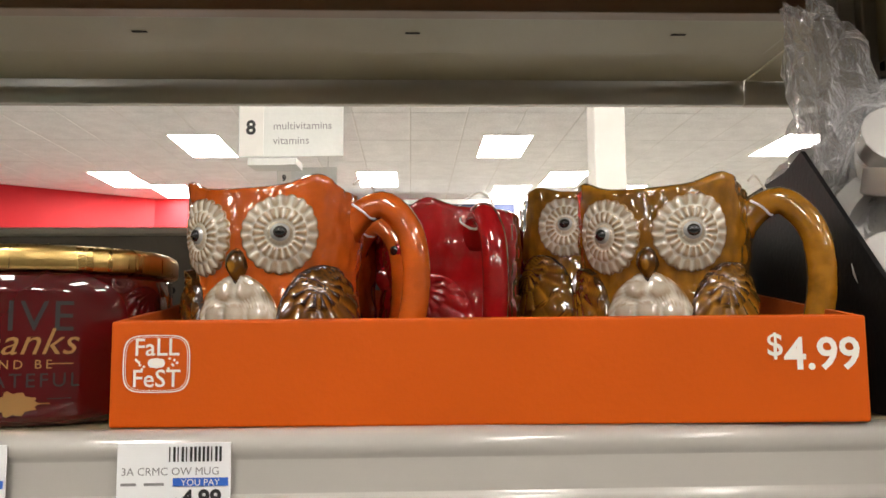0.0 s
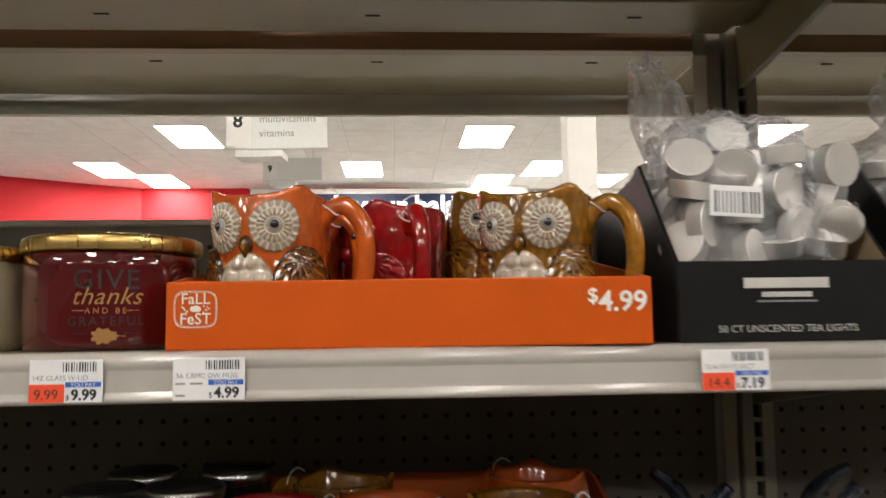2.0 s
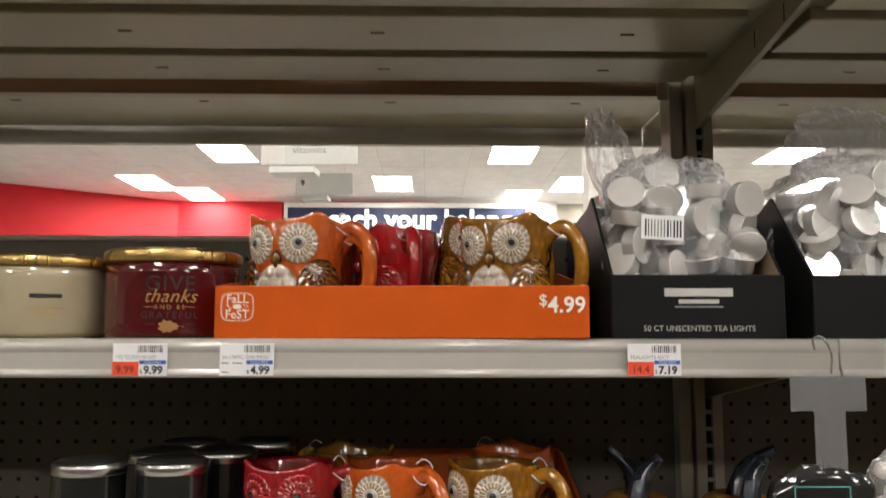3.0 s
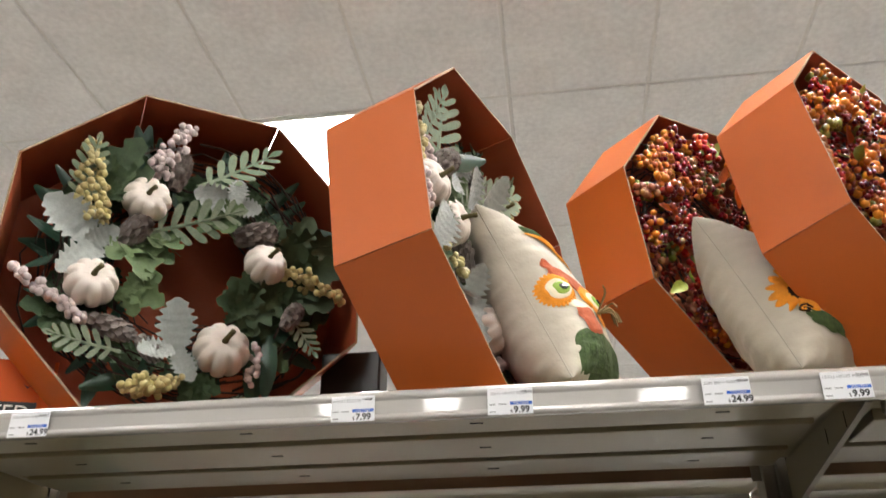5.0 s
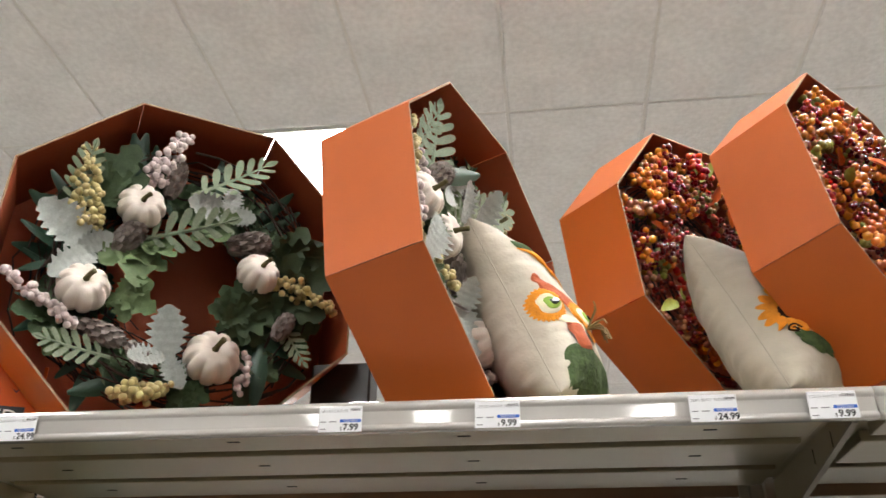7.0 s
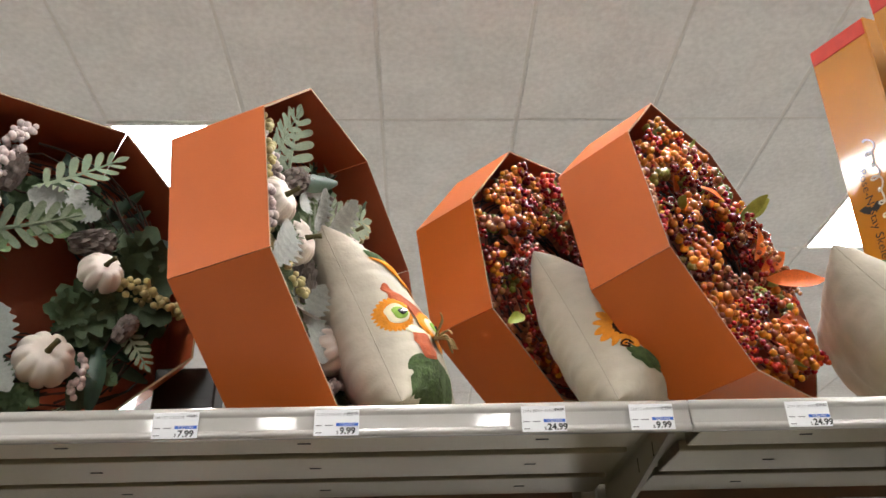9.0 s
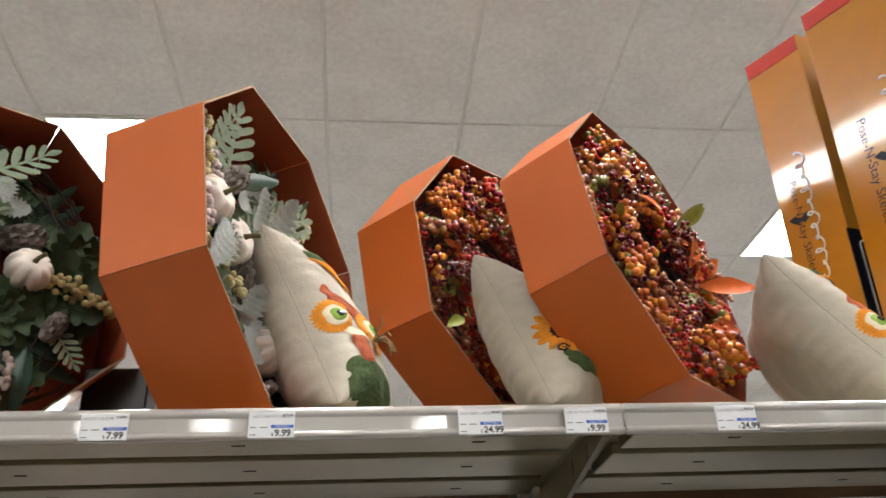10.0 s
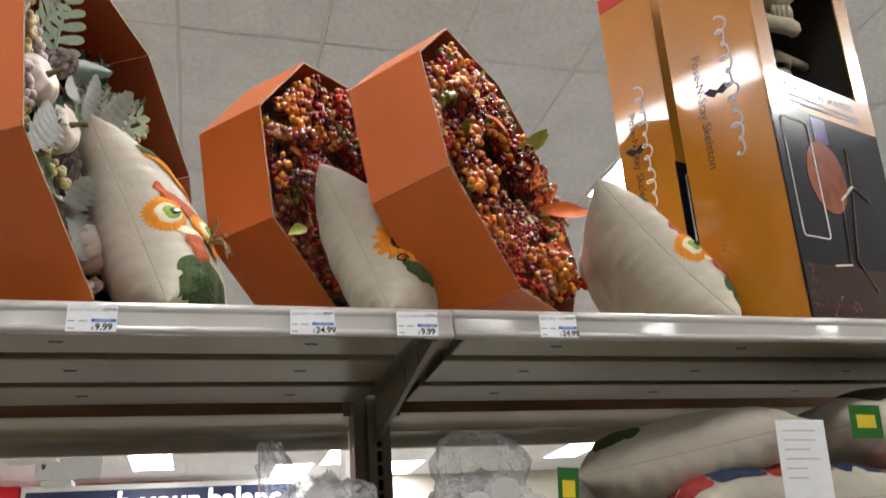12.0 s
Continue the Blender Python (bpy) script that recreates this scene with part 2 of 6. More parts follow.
def ceiling_light():
    t = thing("ceiling_light", "lit white rectangular fluorescent ceiling light", "ceiling light", pose(*LAMPS[0], CEIL), "ceiling lights")
    part("frame", boxes(((0.0, 0, -0.012), (0.61, 0.02, 0.004)), ((0, 1.2, -0.012), (0.61, 1.22, 0.004)),
                        ((0, 0.02, -0.012), (0.02, 1.2, 0.004)), ((0.59, 0.02, -0.012), (0.61, 1.2, 0.004)), bevel=0.002), M["lampframe"], t)
    part("diffuser", boxes(((0.02, 0.02, -0.008), (0.59, 1.2, 0.002))), M["lamp"], t)
    for x, y in LAMPS[1:]:
        copy_thing(t, pose(x, y, CEIL))
    for x, y in CROSS_LAMPS:
        copy_thing(t, pose(x, y, CEIL, 0, 0, 90))


shell()
ceiling()
ceiling_light()


# ---------------------------------------------------------------- the shelving
DECK, TOP = 1.40, 1.778
LIP_Y, TOP_LIP_Y = 0.0, -0.068
BAYS = ((-2.44, -1.22), (-1.22, 0.0), (0.0, 1.22))


def lip_profile(y, z):
    """The price channel: a rolled top edge, a hollow face and a lower bead."""
    return [(y + 0.0125, z), (y + 0.006, z + 0.0006), (y + 0.002, z - 0.0002), (y - 0.001, z - 0.0022), (y - 0.0028, z - 0.0055), (y - 0.0032, z - 0.0085),
            (y - 0.0022, z - 0.0115), (y - 0.0010, z - 0.0130), (y - 0.0010, z - 0.0135), (y - 0.0010, z - 0.0285), (y - 0.0010, z - 0.0290), (y - 0.0025, z - 0.0305), (y - 0.0037, z - 0.033),
            (y - 0.0035, z - 0.0355), (y - 0.001, z - 0.037), (y + 0.004, z - 0.037), (y + 0.0125, z - 0.036)]


def slot(bm, x, y, z):
    add_box(bm, (x - 0.008, y - 0.0006, z - 0.0018), (x + 0.008, y + 0.001, z + 0.0018))


def shelf(x0, x1, y_lip, z, y_back, ribs, label):
    t = thing("shelf", label, "shelf", None, "shelves of the gondola")
    g = 0.0015
    sgn = 1 if y_back > y_lip else -1
    ya, yb = sorted((y_lip + sgn * 0.0125, y_back))
    part("deck", boxes(((x0 + g, ya, z - 0.004), (x1 - g, yb, z)), bevel=0.001), M["shelf"], t)
    prof = lip_profile(y_lip, z)
    if sgn < 0:
        prof = [(2 * y_lip - y, q) for y, q in reversed(prof)]
    part("price_channel", prism_x(prof, x0 + g, x1 - g), M["lip"], t, "light grey plastic price channel", smooth=True)
    for a, b, h in ribs:
        part("rib", boxes(((x0 + 0.03, a, z - 0.004 - h), (x1 - 0.04, b, z - 0.0045)), bevel=0.003, seg=2), M["shelf"], t)
        face = a if sgn > 0 else b
        for k in range(4):
            x = x0 + 0.17 + 0.295 * k
            y = a + (b - a) * 0.45
            part("slot", boxes(((x - 0.008, y, z - 0.0046 - h), (x + 0.008, y + 0.004, z - 0.0036 - h))), M["hole"], t, "dark slot")
    return t


def upright(x):
    t = thing("upright", "slotted taupe steel upright of the shelving", "shelf upright", None, "uprights of the gondola")
    part("channel", boxes(((x - 0.052, 0.352, 0), (x - 0.034, 0.40, 1.83)), ((x - 0.030, 0.347, 0), (x - 0.0155, 0.40, 1.83)),
                          ((x - 0.0065, 0.347, 0), (x + 0.008, 0.40, 1.83)), ((x - 0.0155, 0.356, 0), (x - 0.0065, 0.40, 1.83)),
                          ((x - 0.034, 0.360, 0), (x - 0.030, 0.395, 1.83)), bevel=0.0012), M["shelf_dark"], t)
    bars = bmesh.new()
    holes = bmesh.new()
    for k in range(70):
        z = 0.2 + 0.0254 * k * 0.9
        if z > 1.8:
            break
        add_box(bars, (x - 0.0155, 0.3475, z), (x - 0.0065, 0.3555, z + 0.005))
    add_box(holes, (x - 0.0155, 0.3545, 0.1), (x - 0.0065, 0.3558, 1.82))
    part("slot_bars", bars, M["shelf_dark"], t)
    part("slot_strip", holes, M["hole"], t, "dark slots")


def bracket(x, y_lip, z):
    """A tapered steel arm under the joint of two shelves."""
    t = thing("shelf_bracket", "tapered taupe steel shelf bracket", "bracket", None, "shelf brackets")
    prof = [(y_lip + 0.03, z - 0.005), (y_lip + 0.03, z - 0.03), (0.335, z - 0.078), (0.352, z - 0.078), (0.352, z - 0.005)]
    part("arm", prism_x(prof, x - 0.0155, x - 0.0125), M["shelf"], t)
    part("flange", prism_x([(y_lip + 0.03, z - 0.030), (y_lip + 0.03, z - 0.0325), (0.335, z - 0.0805), (0.335, z - 0.078)], x - 0.020, x - 0.0125), M["shelf_dark"], t)
    for y in (0.05, 0.13):
        part("slot", boxes(((x - 0.0158, y, z - 0.036), (x - 0.0152, y + 0.003, z - 0.016))), M["hole"], t, "dark slot")


TOP_RIBS = ((-0.03, 0.055, 0.018), (0.085, 0.195, 0.016), (0.225, 0.325, 0.014))
FAR_RIBS = ((0.42, 0.54, 0.016),)
for x0, x1 in BAYS:
    shelf(x0, x1, LIP_Y, DECK, 0.345, ((0.02, 0.10, 0.02), (0.16, 0.24, 0.02)), "taupe steel shelf with a grey price channel")
    shelf(x0, x1, TOP_LIP_Y, TOP, 0.335, TOP_RIBS, "taupe steel top shelf with a grey price channel")
    shelf(x0, x1, 0.705, TOP + 0.016, 0.375, FAR_RIBS, "taupe steel top shelf on the far side of the gondola")
    shelf(x0, x1, 0.705, DECK - 0.06, 0.40, (), "taupe steel shelf on the far side of the gondola")
    shelf(x0, x1, LIP_Y + 0.01, 1.145, 0.345, (), "taupe steel lower shelf with a grey price channel")
for x in (-1.22, 0.0, 1.22, -2.44):
    upright(x)
    bracket(x, TOP_LIP_Y, TOP)
    bracket(x, LIP_Y, DECK)


def back_panels():
    for x0, x1 in BAYS:
        t = thing("pegboard_panel", "dark taupe pegboard back panel with rows of holes", "pegboard", None, "back panels")
        a, b = x0 + 0.009, x1 - 0.053
        part("board", boxes(((a, 0.372, 0.10), (b, 0.378, 1.538))), M["peg"], t)
        vs, fs = [], []
        nx = int((b - a) / 0.0254)
        for i in range(nx):
            for j in range(21):
                x, z = a + 0.02 + 0.0254 * i, 1.03 + 0.0254 * j
                if z > 1.525 or 1.352 < z < 1.41:
                    continue
                o = len(vs)
                for k in range(8):
                    q = 2 * math.pi * k / 8
                    vs.append((x + 0.0032 * math.cos(q), 0.3712, z + 0.0032 * math.sin(q)))
                fs.append(tuple(range(o + 7, o - 1, -1)))
        tagged(part("peg_hole_field", (vs, fs), M["hole"], t, "round dark peg holes"), kind="stuff")
        part("cap_rail", boxes(((a, 0.368, 1.538), (b, 0.382, 1.546)), bevel=0.002), M["peg_light"], t)


back_panels()
M["rail"] = mat("brown_rail_paint", (0.20, 0.125, 0.075), 0.3, var=0.15, scale=20, stretch=(0.1, 1, 1))
for x0, x1 in BAYS:
    t = thing("back_rail", "brown steel rail between the two top shelves", "rail", None, "back rails")
    part("bar", boxes(((x0 + 0.012, 0.350, 1.748), (x1 - 0.056, 0.372, 1.772)), bevel=0.002, seg=2), M["rail"], t)
    for x in (x0 + 0.012, x1 - 0.070):
        part("end_tab", boxes(((x, 0.346, 1.742), (x + 0.014, 0.3495, 1.776)), bevel=0.0006), M["shelf_dark"], t)


# ---------------------------------------------------------------- things on the shelves: card boxes
def octagon_matrix(x, y, z, yaw, lean, roll):
    return Matrix.Translation((x, y, z)) @ Matrix.Rotation(yaw, 4, "Z") @ Matrix.Rotation(lean, 4, "X") @ Matrix.Rotation(roll, 4, "Y")


def octagon_box(m, R, D, label):
    """An eight-sided card box that stands on edge with its face open: a back and eight side panels."""
    t = thing("wreath_box", label, "gift box", m, "octagonal wreath boxes")
    w = 0.003
    ang = [math.radians(22.5 + 45 * k) for k in range(8)]
    out = [(R * math.cos(a), R * math.sin(a)) for a in ang]
    inn = [((R - w / math.cos(math.pi / 8)) * math.cos(a), (R - w / math.cos(math.pi / 8)) * math.sin(a)) for a in ang]
    for k in range(8):
        q = (k + 1) % 8
        vs = [(out[k][0], 0, out[k][1]), (out[q][0], 0, out[q][1]), (out[q][0], D, out[q][1]), (out[k][0], D, out[k][1]),
              (inn[k][0], 0.0, inn[k][1]), (inn[q][0], 0.0, inn[q][1]), (inn[q][0], D, inn[q][1]), (inn[k][0], D, inn[k][1])]
        shrink = 0.0006
        mid = Vector(((out[k][0] + out[q][0]) / 2, 0, (out[k][1] + out[q][1]) / 2))
        side = Vector((out[q][0] - out[k][0], 0, out[q][1] - out[k][1])).normalized()
        vs = [tuple(Vector(v) - side * shrink * (1 if i in (1, 2, 5, 6) else -1)) for i, v in enumerate(vs)]
        fs = [(0, 1, 2, 3), (7, 6, 5, 4), (4, 5, 1, 0), (3, 2, 6, 7), (0, 3, 7, 4), (1, 5, 6, 2)]
        p = part("side_panel", (vs, fs), M["box_orange"], t)
        # Inner faces take the darker orange that carries the box's shade.
        p.data.materials.append(M["box_in_shade"])
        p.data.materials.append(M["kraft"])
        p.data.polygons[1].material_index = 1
        p.data.polygons[2].material_index = 2
    vs = [(x, D - 0.004, z) for x, z in inn] + [(x, D, z) for x, z in inn]
    fs = [tuple(range(8)), tuple(range(15, 7, -1))] + [(k, k + 8, (k + 1) % 8 + 8, (k + 1) % 8) for k in range(8)]
    part("back_panel", (vs, fs), M["box_in_shade"], t)
    return t


WREATHS = {
    "white_a": ((-0.875, 0.035, 2.043, 0.568, -0.016, -0.003), 0.280, 0.150),
    "white_b": ((-0.411, 0.092, 2.056, 1.204, -0.115, -0.022), 0.281, 0.140),
    "berry_a": ((-0.044, 0.310, 2.137, 0.752, -0.030, -0.146), 0.255, 0.134),
    "berry_b": ((0.192, 0.152, 2.113, 0.782, -0.145, -0.023), 0.276, 0.133),
}
for key, (p, R, D) in WREATHS.items():
    octagon_box(octagon_matrix(*p), R, D, "orange octagonal card box open at the front, holding a wreath")


M["riser"] = mat("white_card_riser", (0.5, 0.49, 0.46), 0.7, var=0.05)
for x0, x1, y0, y1, h in ((-0.17, -0.06, 0.385, 0.46, 0.088), (-0.03, 0.15, 0.20, 0.30, 0.060)):
    t = thing("card_riser", "plain white card riser under a wreath box", "riser")
    part("body", boxes(((x0, y0, TOP + (0.0165 if y0 > 0.37 else 0.0005)), (x1, y1, TOP + h)), bevel=0.001), M["riser"], t)


def mug_tray(m, w, d, front_h, back_h, label, lettered):
    """An open card tray with a low front, sloping sides and a high back."""
    t = thing("display_tray", label, "display box", m, "orange mug trays")
    k = 0.0035
    part("front", boxes(((0, 0, 0), (w, k, front_h)), bevel=0.0012, seg=2), M["tray"], t)
    part("base", boxes(((k, k, 0.0005), (w - k, d - k, 0.003))), M["tray_in"], t)
    part("back", boxes(((0, d - k, 0), (w, d, back_h)), bevel=0.001), M["tray_in"], t)
    for x in (0.0, w - k):
        prof = [(k + 0.0004, 0), (d - k - 0.0004, 0), (d - k - 0.0004, back_h), (d * 0.82, back_h), (k + 0.0004, front_h)]
        part("side", prism_x(prof, x, x + k), M["tray_in"], t)
    if lettered:
        part("front_fold", boxes(((0.002, k + 0.0003, front_h - 0.014), (w - 0.002, k + 0.002, front_h + 0.0006)), bevel=0.0006), M["tray"], t)
        letters("4.99", 0.0215, M["white_ink"], t, pose(w - 0.0405, -0.0004, front_h - 0.0255), bold=0.0004, name="price")
        letters("$", 0.0155, M["white_ink"], t, pose(w - 0.0490, -0.0004, front_h - 0.0190), bold=0.0002, name="price")
        badge = bmesh.new()
        n = 40
        for r0, r1 in ((1.0, 0.965), (0.93, 0.915)):
            ring = []
            for r in (r0, r1):
                row = []
                for i in range(n):
                    a = 2 * math.pi * i / n
                    sx = abs(math.cos(a)) ** 0.42 * math.copysign(1, math.cos(a)) * 0.0163 * r
                    sz = abs(math.sin(a)) ** 0.55 * math.copysign(1, math.sin(a)) * 0.0138 * r
                    row.append(badge.verts.new((sx + 0.0225, -0.0004, sz + 0.0305)))
                ring.append(row)
            for i in range(n):
                j = (i + 1) % n
                badge.faces.new((ring[0][i], ring[0][j], ring[1][j], ring[1][i]))
        part("badge", badge, M["white_ink"], t, "thin white badge outline")
        letters("FaLL", 0.0118, M["white_ink"], t, pose(0.0225, -0.0005, 0.0345), "CENTER", bold=0.0001)
        letters("FeST", 0.0118, M["white_ink"], t, pose(0.0225, -0.0005, 0.0195), "CENTER", bold=0.0001)
        pk = bmesh.new()
        for cx, rx, rz in ((0, 0.0028, 0.0025), (-0.002, 0.0022, 0.0022), (0.002, 0.0022, 0.0022)):
            vs = [pk.verts.new((0.0225 + cx + rx * math.cos(a), -0.0005 - abs(cx) * 0.03, 0.0308 + rz * math.sin(a)))
                  for a in [2 * math.pi * i / 16 for i in range(16)]]
            pk.faces.new(vs)
        for i in range(12):
            cx = random.choice((-1, 1)) * random.uniform(0.0055, 0.0115)
            cz = random.uniform(-0.003, 0.0025)
            vs = [pk.verts.new((0.0225 + cx + 0.0008 * math.cos(a), -0.0005, 0.0308 + cz + 0.0008 * math.sin(a))) for a in (0, 1.6, 3.1, 4.7)]
            pk.faces.new(vs)
        part("badge_pumpkin", pk, M["white_ink"], t)
    return t


TRAY = pose(-0.609, 0.013, DECK + 0.0005, 0, 0, -2.5)
mug_tray(TRAY, 0.366, 0.30, 0.051, 0.082, "orange card display tray full of owl mugs, priced 4.99", True)
mug_tray(pose(-0.605, 0.03, 1.1455), 0.375, 0.27, 0.05, 0.112, "orange card display tray of owl mugs on the lower shelf", False)


# ---------------------------------------------------------------- owl mugs
def glaze(name, col, var=0.25, scale=70, col2=None):
    return mat(name, col, 0.09, var=var, scale=scale, coat=1.0, bump=0.30, bscale=85, col2=col2)


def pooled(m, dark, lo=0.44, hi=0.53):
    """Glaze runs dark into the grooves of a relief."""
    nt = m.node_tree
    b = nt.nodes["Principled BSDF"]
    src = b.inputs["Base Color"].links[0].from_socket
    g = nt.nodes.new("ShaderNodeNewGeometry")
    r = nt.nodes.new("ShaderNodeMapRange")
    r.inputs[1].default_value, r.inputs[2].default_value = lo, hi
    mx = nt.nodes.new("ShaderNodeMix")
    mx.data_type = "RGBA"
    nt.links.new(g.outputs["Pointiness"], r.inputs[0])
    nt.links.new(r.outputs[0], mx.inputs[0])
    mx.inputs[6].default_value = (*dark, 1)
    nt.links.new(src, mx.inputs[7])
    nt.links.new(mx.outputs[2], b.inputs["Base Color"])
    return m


M["g_orange"] = glaze("orange_glaze", (0.55, 0.10, 0.012))
M["g_red"] = glaze("red_glaze", (0.33, 0.007, 0.010))
M["g_brown"] = pooled(glaze("brown_glaze", (0.31, 0.130, 0.011), 0.40, 90), (0.07, 0.024, 0.004))
M["g_dark"] = pooled(glaze("dark_brown_glaze", (0.30, 0.110, 0.012), 0.4), (0.030, 0.008, 0.002), 0.46, 0.55)
M["g_gold"] = pooled(glaze("amber_glaze", (0.34, 0.150, 0.014), 0.35), (0.06, 0.020, 0.004), 0.45, 0.54)
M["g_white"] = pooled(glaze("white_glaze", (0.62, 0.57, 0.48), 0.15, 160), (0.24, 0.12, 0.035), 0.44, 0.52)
M["g_black"] = glaze("black_glaze", (0.01, 0.01, 0.012), 0.1)
M["g_iris"] = glaze("grey_glaze", (0.36, 0.36, 0.35), 0.2)
M["string"] = mat("white_string", (0.75, 0.73, 0.7), 0.7)
MUG_H = 0.119
MUG_R = ((0, 0.036), (0.004, 0.041), (0.02, 0.0455), (0.04, 0.0475), (0.06, 0.0465), (0.070, 0.0455), (0.082, 0.0475), (0.094, 0.0485), (0.110, 0.0475), (0.119, 0.0465))


def mug_radius(z):
    for (a, ra), (b, rb) in zip(MUG_R, MUG_R[1:]):
        if z <= b:
            s = (z - a) / (b - a)
            return ra + (rb - ra) * (s * s * (3 - 2 * s))
    return MUG_R[-1][1]


def mug_point(th, z, off=0.0):
    """A point on the owl's skin; th 0 is the face, at -y."""
    up = max(0.0, (z - 0.085) / 0.034)
    ear = math.exp(-((abs(th) - 0.92) / 0.27) ** 2)
    dip = math.exp(-(th / 0.5) ** 2)
    r = mug_radius(z) * (1 + 0.085 * ear * up * up) + off
    zz = z + up * up * (0.0062 * ear - 0.0020 * dip)
    return (r * math.sin(th), -r * math.cos(th) * 0.97, zz)


def mug_dome(th, z, rx, rz, h, base=0.0, rot=0.0, n=12, rings=4, point=0.0):
    """A low dome of glaze on the skin; point draws its lower end out to a tip."""
    vs, fs = [], []
    R = mug_radius(z)
    for j in range(rings + 1):
        q = j / rings
        for i in range(n):
            a = 2 * math.pi * i / n
            ex = math.cos(a) * rx * q
            ez = math.sin(a) * rz * q
            if point and ez < 0:
                ex *= 1 - point * (-ez / rz)
            dx = ex * math.cos(rot) - ez * math.sin(rot)
            dz = ex * math.sin(rot) + ez * math.cos(rot)
            vs.append(mug_point(th + dx / R, z + dz, base + h * (1 - q * q) - (0.002 if j == rings else 0)))
    for j in range(rings):
        for i in range(n):
            k = (i + 1) % n
            fs.append((j * n + i, j * n + k, (j + 1) * n + k, (j + 1) * n + i))
    return vs, fs


def mug_relief(th, z, rx, rz, height, n, rings, scallop=0):
    """A patch of the skin raised by height(x, z, rim), with its rim sunk into the mug."""
    vs, fs = [], []
    R = mug_radius(z)
    for j in range(rings + 1):
        q = j / rings
        for i in range(n):
            a = 2 * math.pi * i / n
            k = q * (1 + (0.07 * abs(math.cos(a * scallop / 2)) - 0.03 if scallop else 0) * q)
            x, dz = math.cos(a) * rx * k, math.sin(a) * rz * k
            h = height(x, dz, q) if j < rings else -0.0015
            vs.append(mug_point(th + x / R, max(0.001, z + dz), h))
    for j in range(rings):
        for i in range(n):
            k = (i + 1) % n
            fs.append((j * n + i, j * n + k, (j + 1) * n + k, (j + 1) * n + i))
    return vs, fs


def flower_height(x, z, q):
    """Two rings of rounded petals round a raised disc with a moat."""
    a = math.atan2(z, x)
    if q < 0.30:
        return 0.0034 + 0.0012 * (1 - (q / 0.30) ** 2)
    if q < 0.36:
        return 0.0018
    if q < 0.66:
        s = (q - 0.36) / 0.30
        return 0.0030 + 0.0014 * abs(math.cos(a * 10)) ** 0.7 * math.sin(math.pi * min(1, s * 0.8 + 0.2)) ** 0.5
    s = (q - 0.66) / 0.34
    return 0.0012 + 0.0018 * abs(math.sin(a * 10)) ** 0.6 * math.sin(math.pi * min(1, s * 0.75 + 0.2)) ** 0.5


def wing_height(x, z, q):
    """Long feathers that fan out from the shoulder in rows."""
    a, r = math.atan2(z - 0.026, x + 0.006), math.hypot(x + 0.006, z - 0.026)
    ring = r / 0.0150
    flute = abs(math.sin(a * 8 + (int(ring) % 2) * 1.57))
    return 0.0024 + 0.0026 * (1 - q * q) ** 0.5 + 0.0026 * flute ** 0.7 * (0.25 + 0.75 * (ring % 1)) ** 0.6


def scale_height(x, z, q):
    """Rows of overlapping rounded feathers."""
    row = (0.06 - z) / 0.0120
    c = x / 0.0125 + 0.5 * (int(row) % 2)
    fx = ((c % 1) - 0.5) * 2
    fz = row % 1
    inside = fx * fx + max(0.0, fz - 0.45) ** 2 * 3.2
    return 0.0024 + 0.0022 * max(0.0, 1 - inside) ** 0.5 * (0.45 + 0.55 * fz)


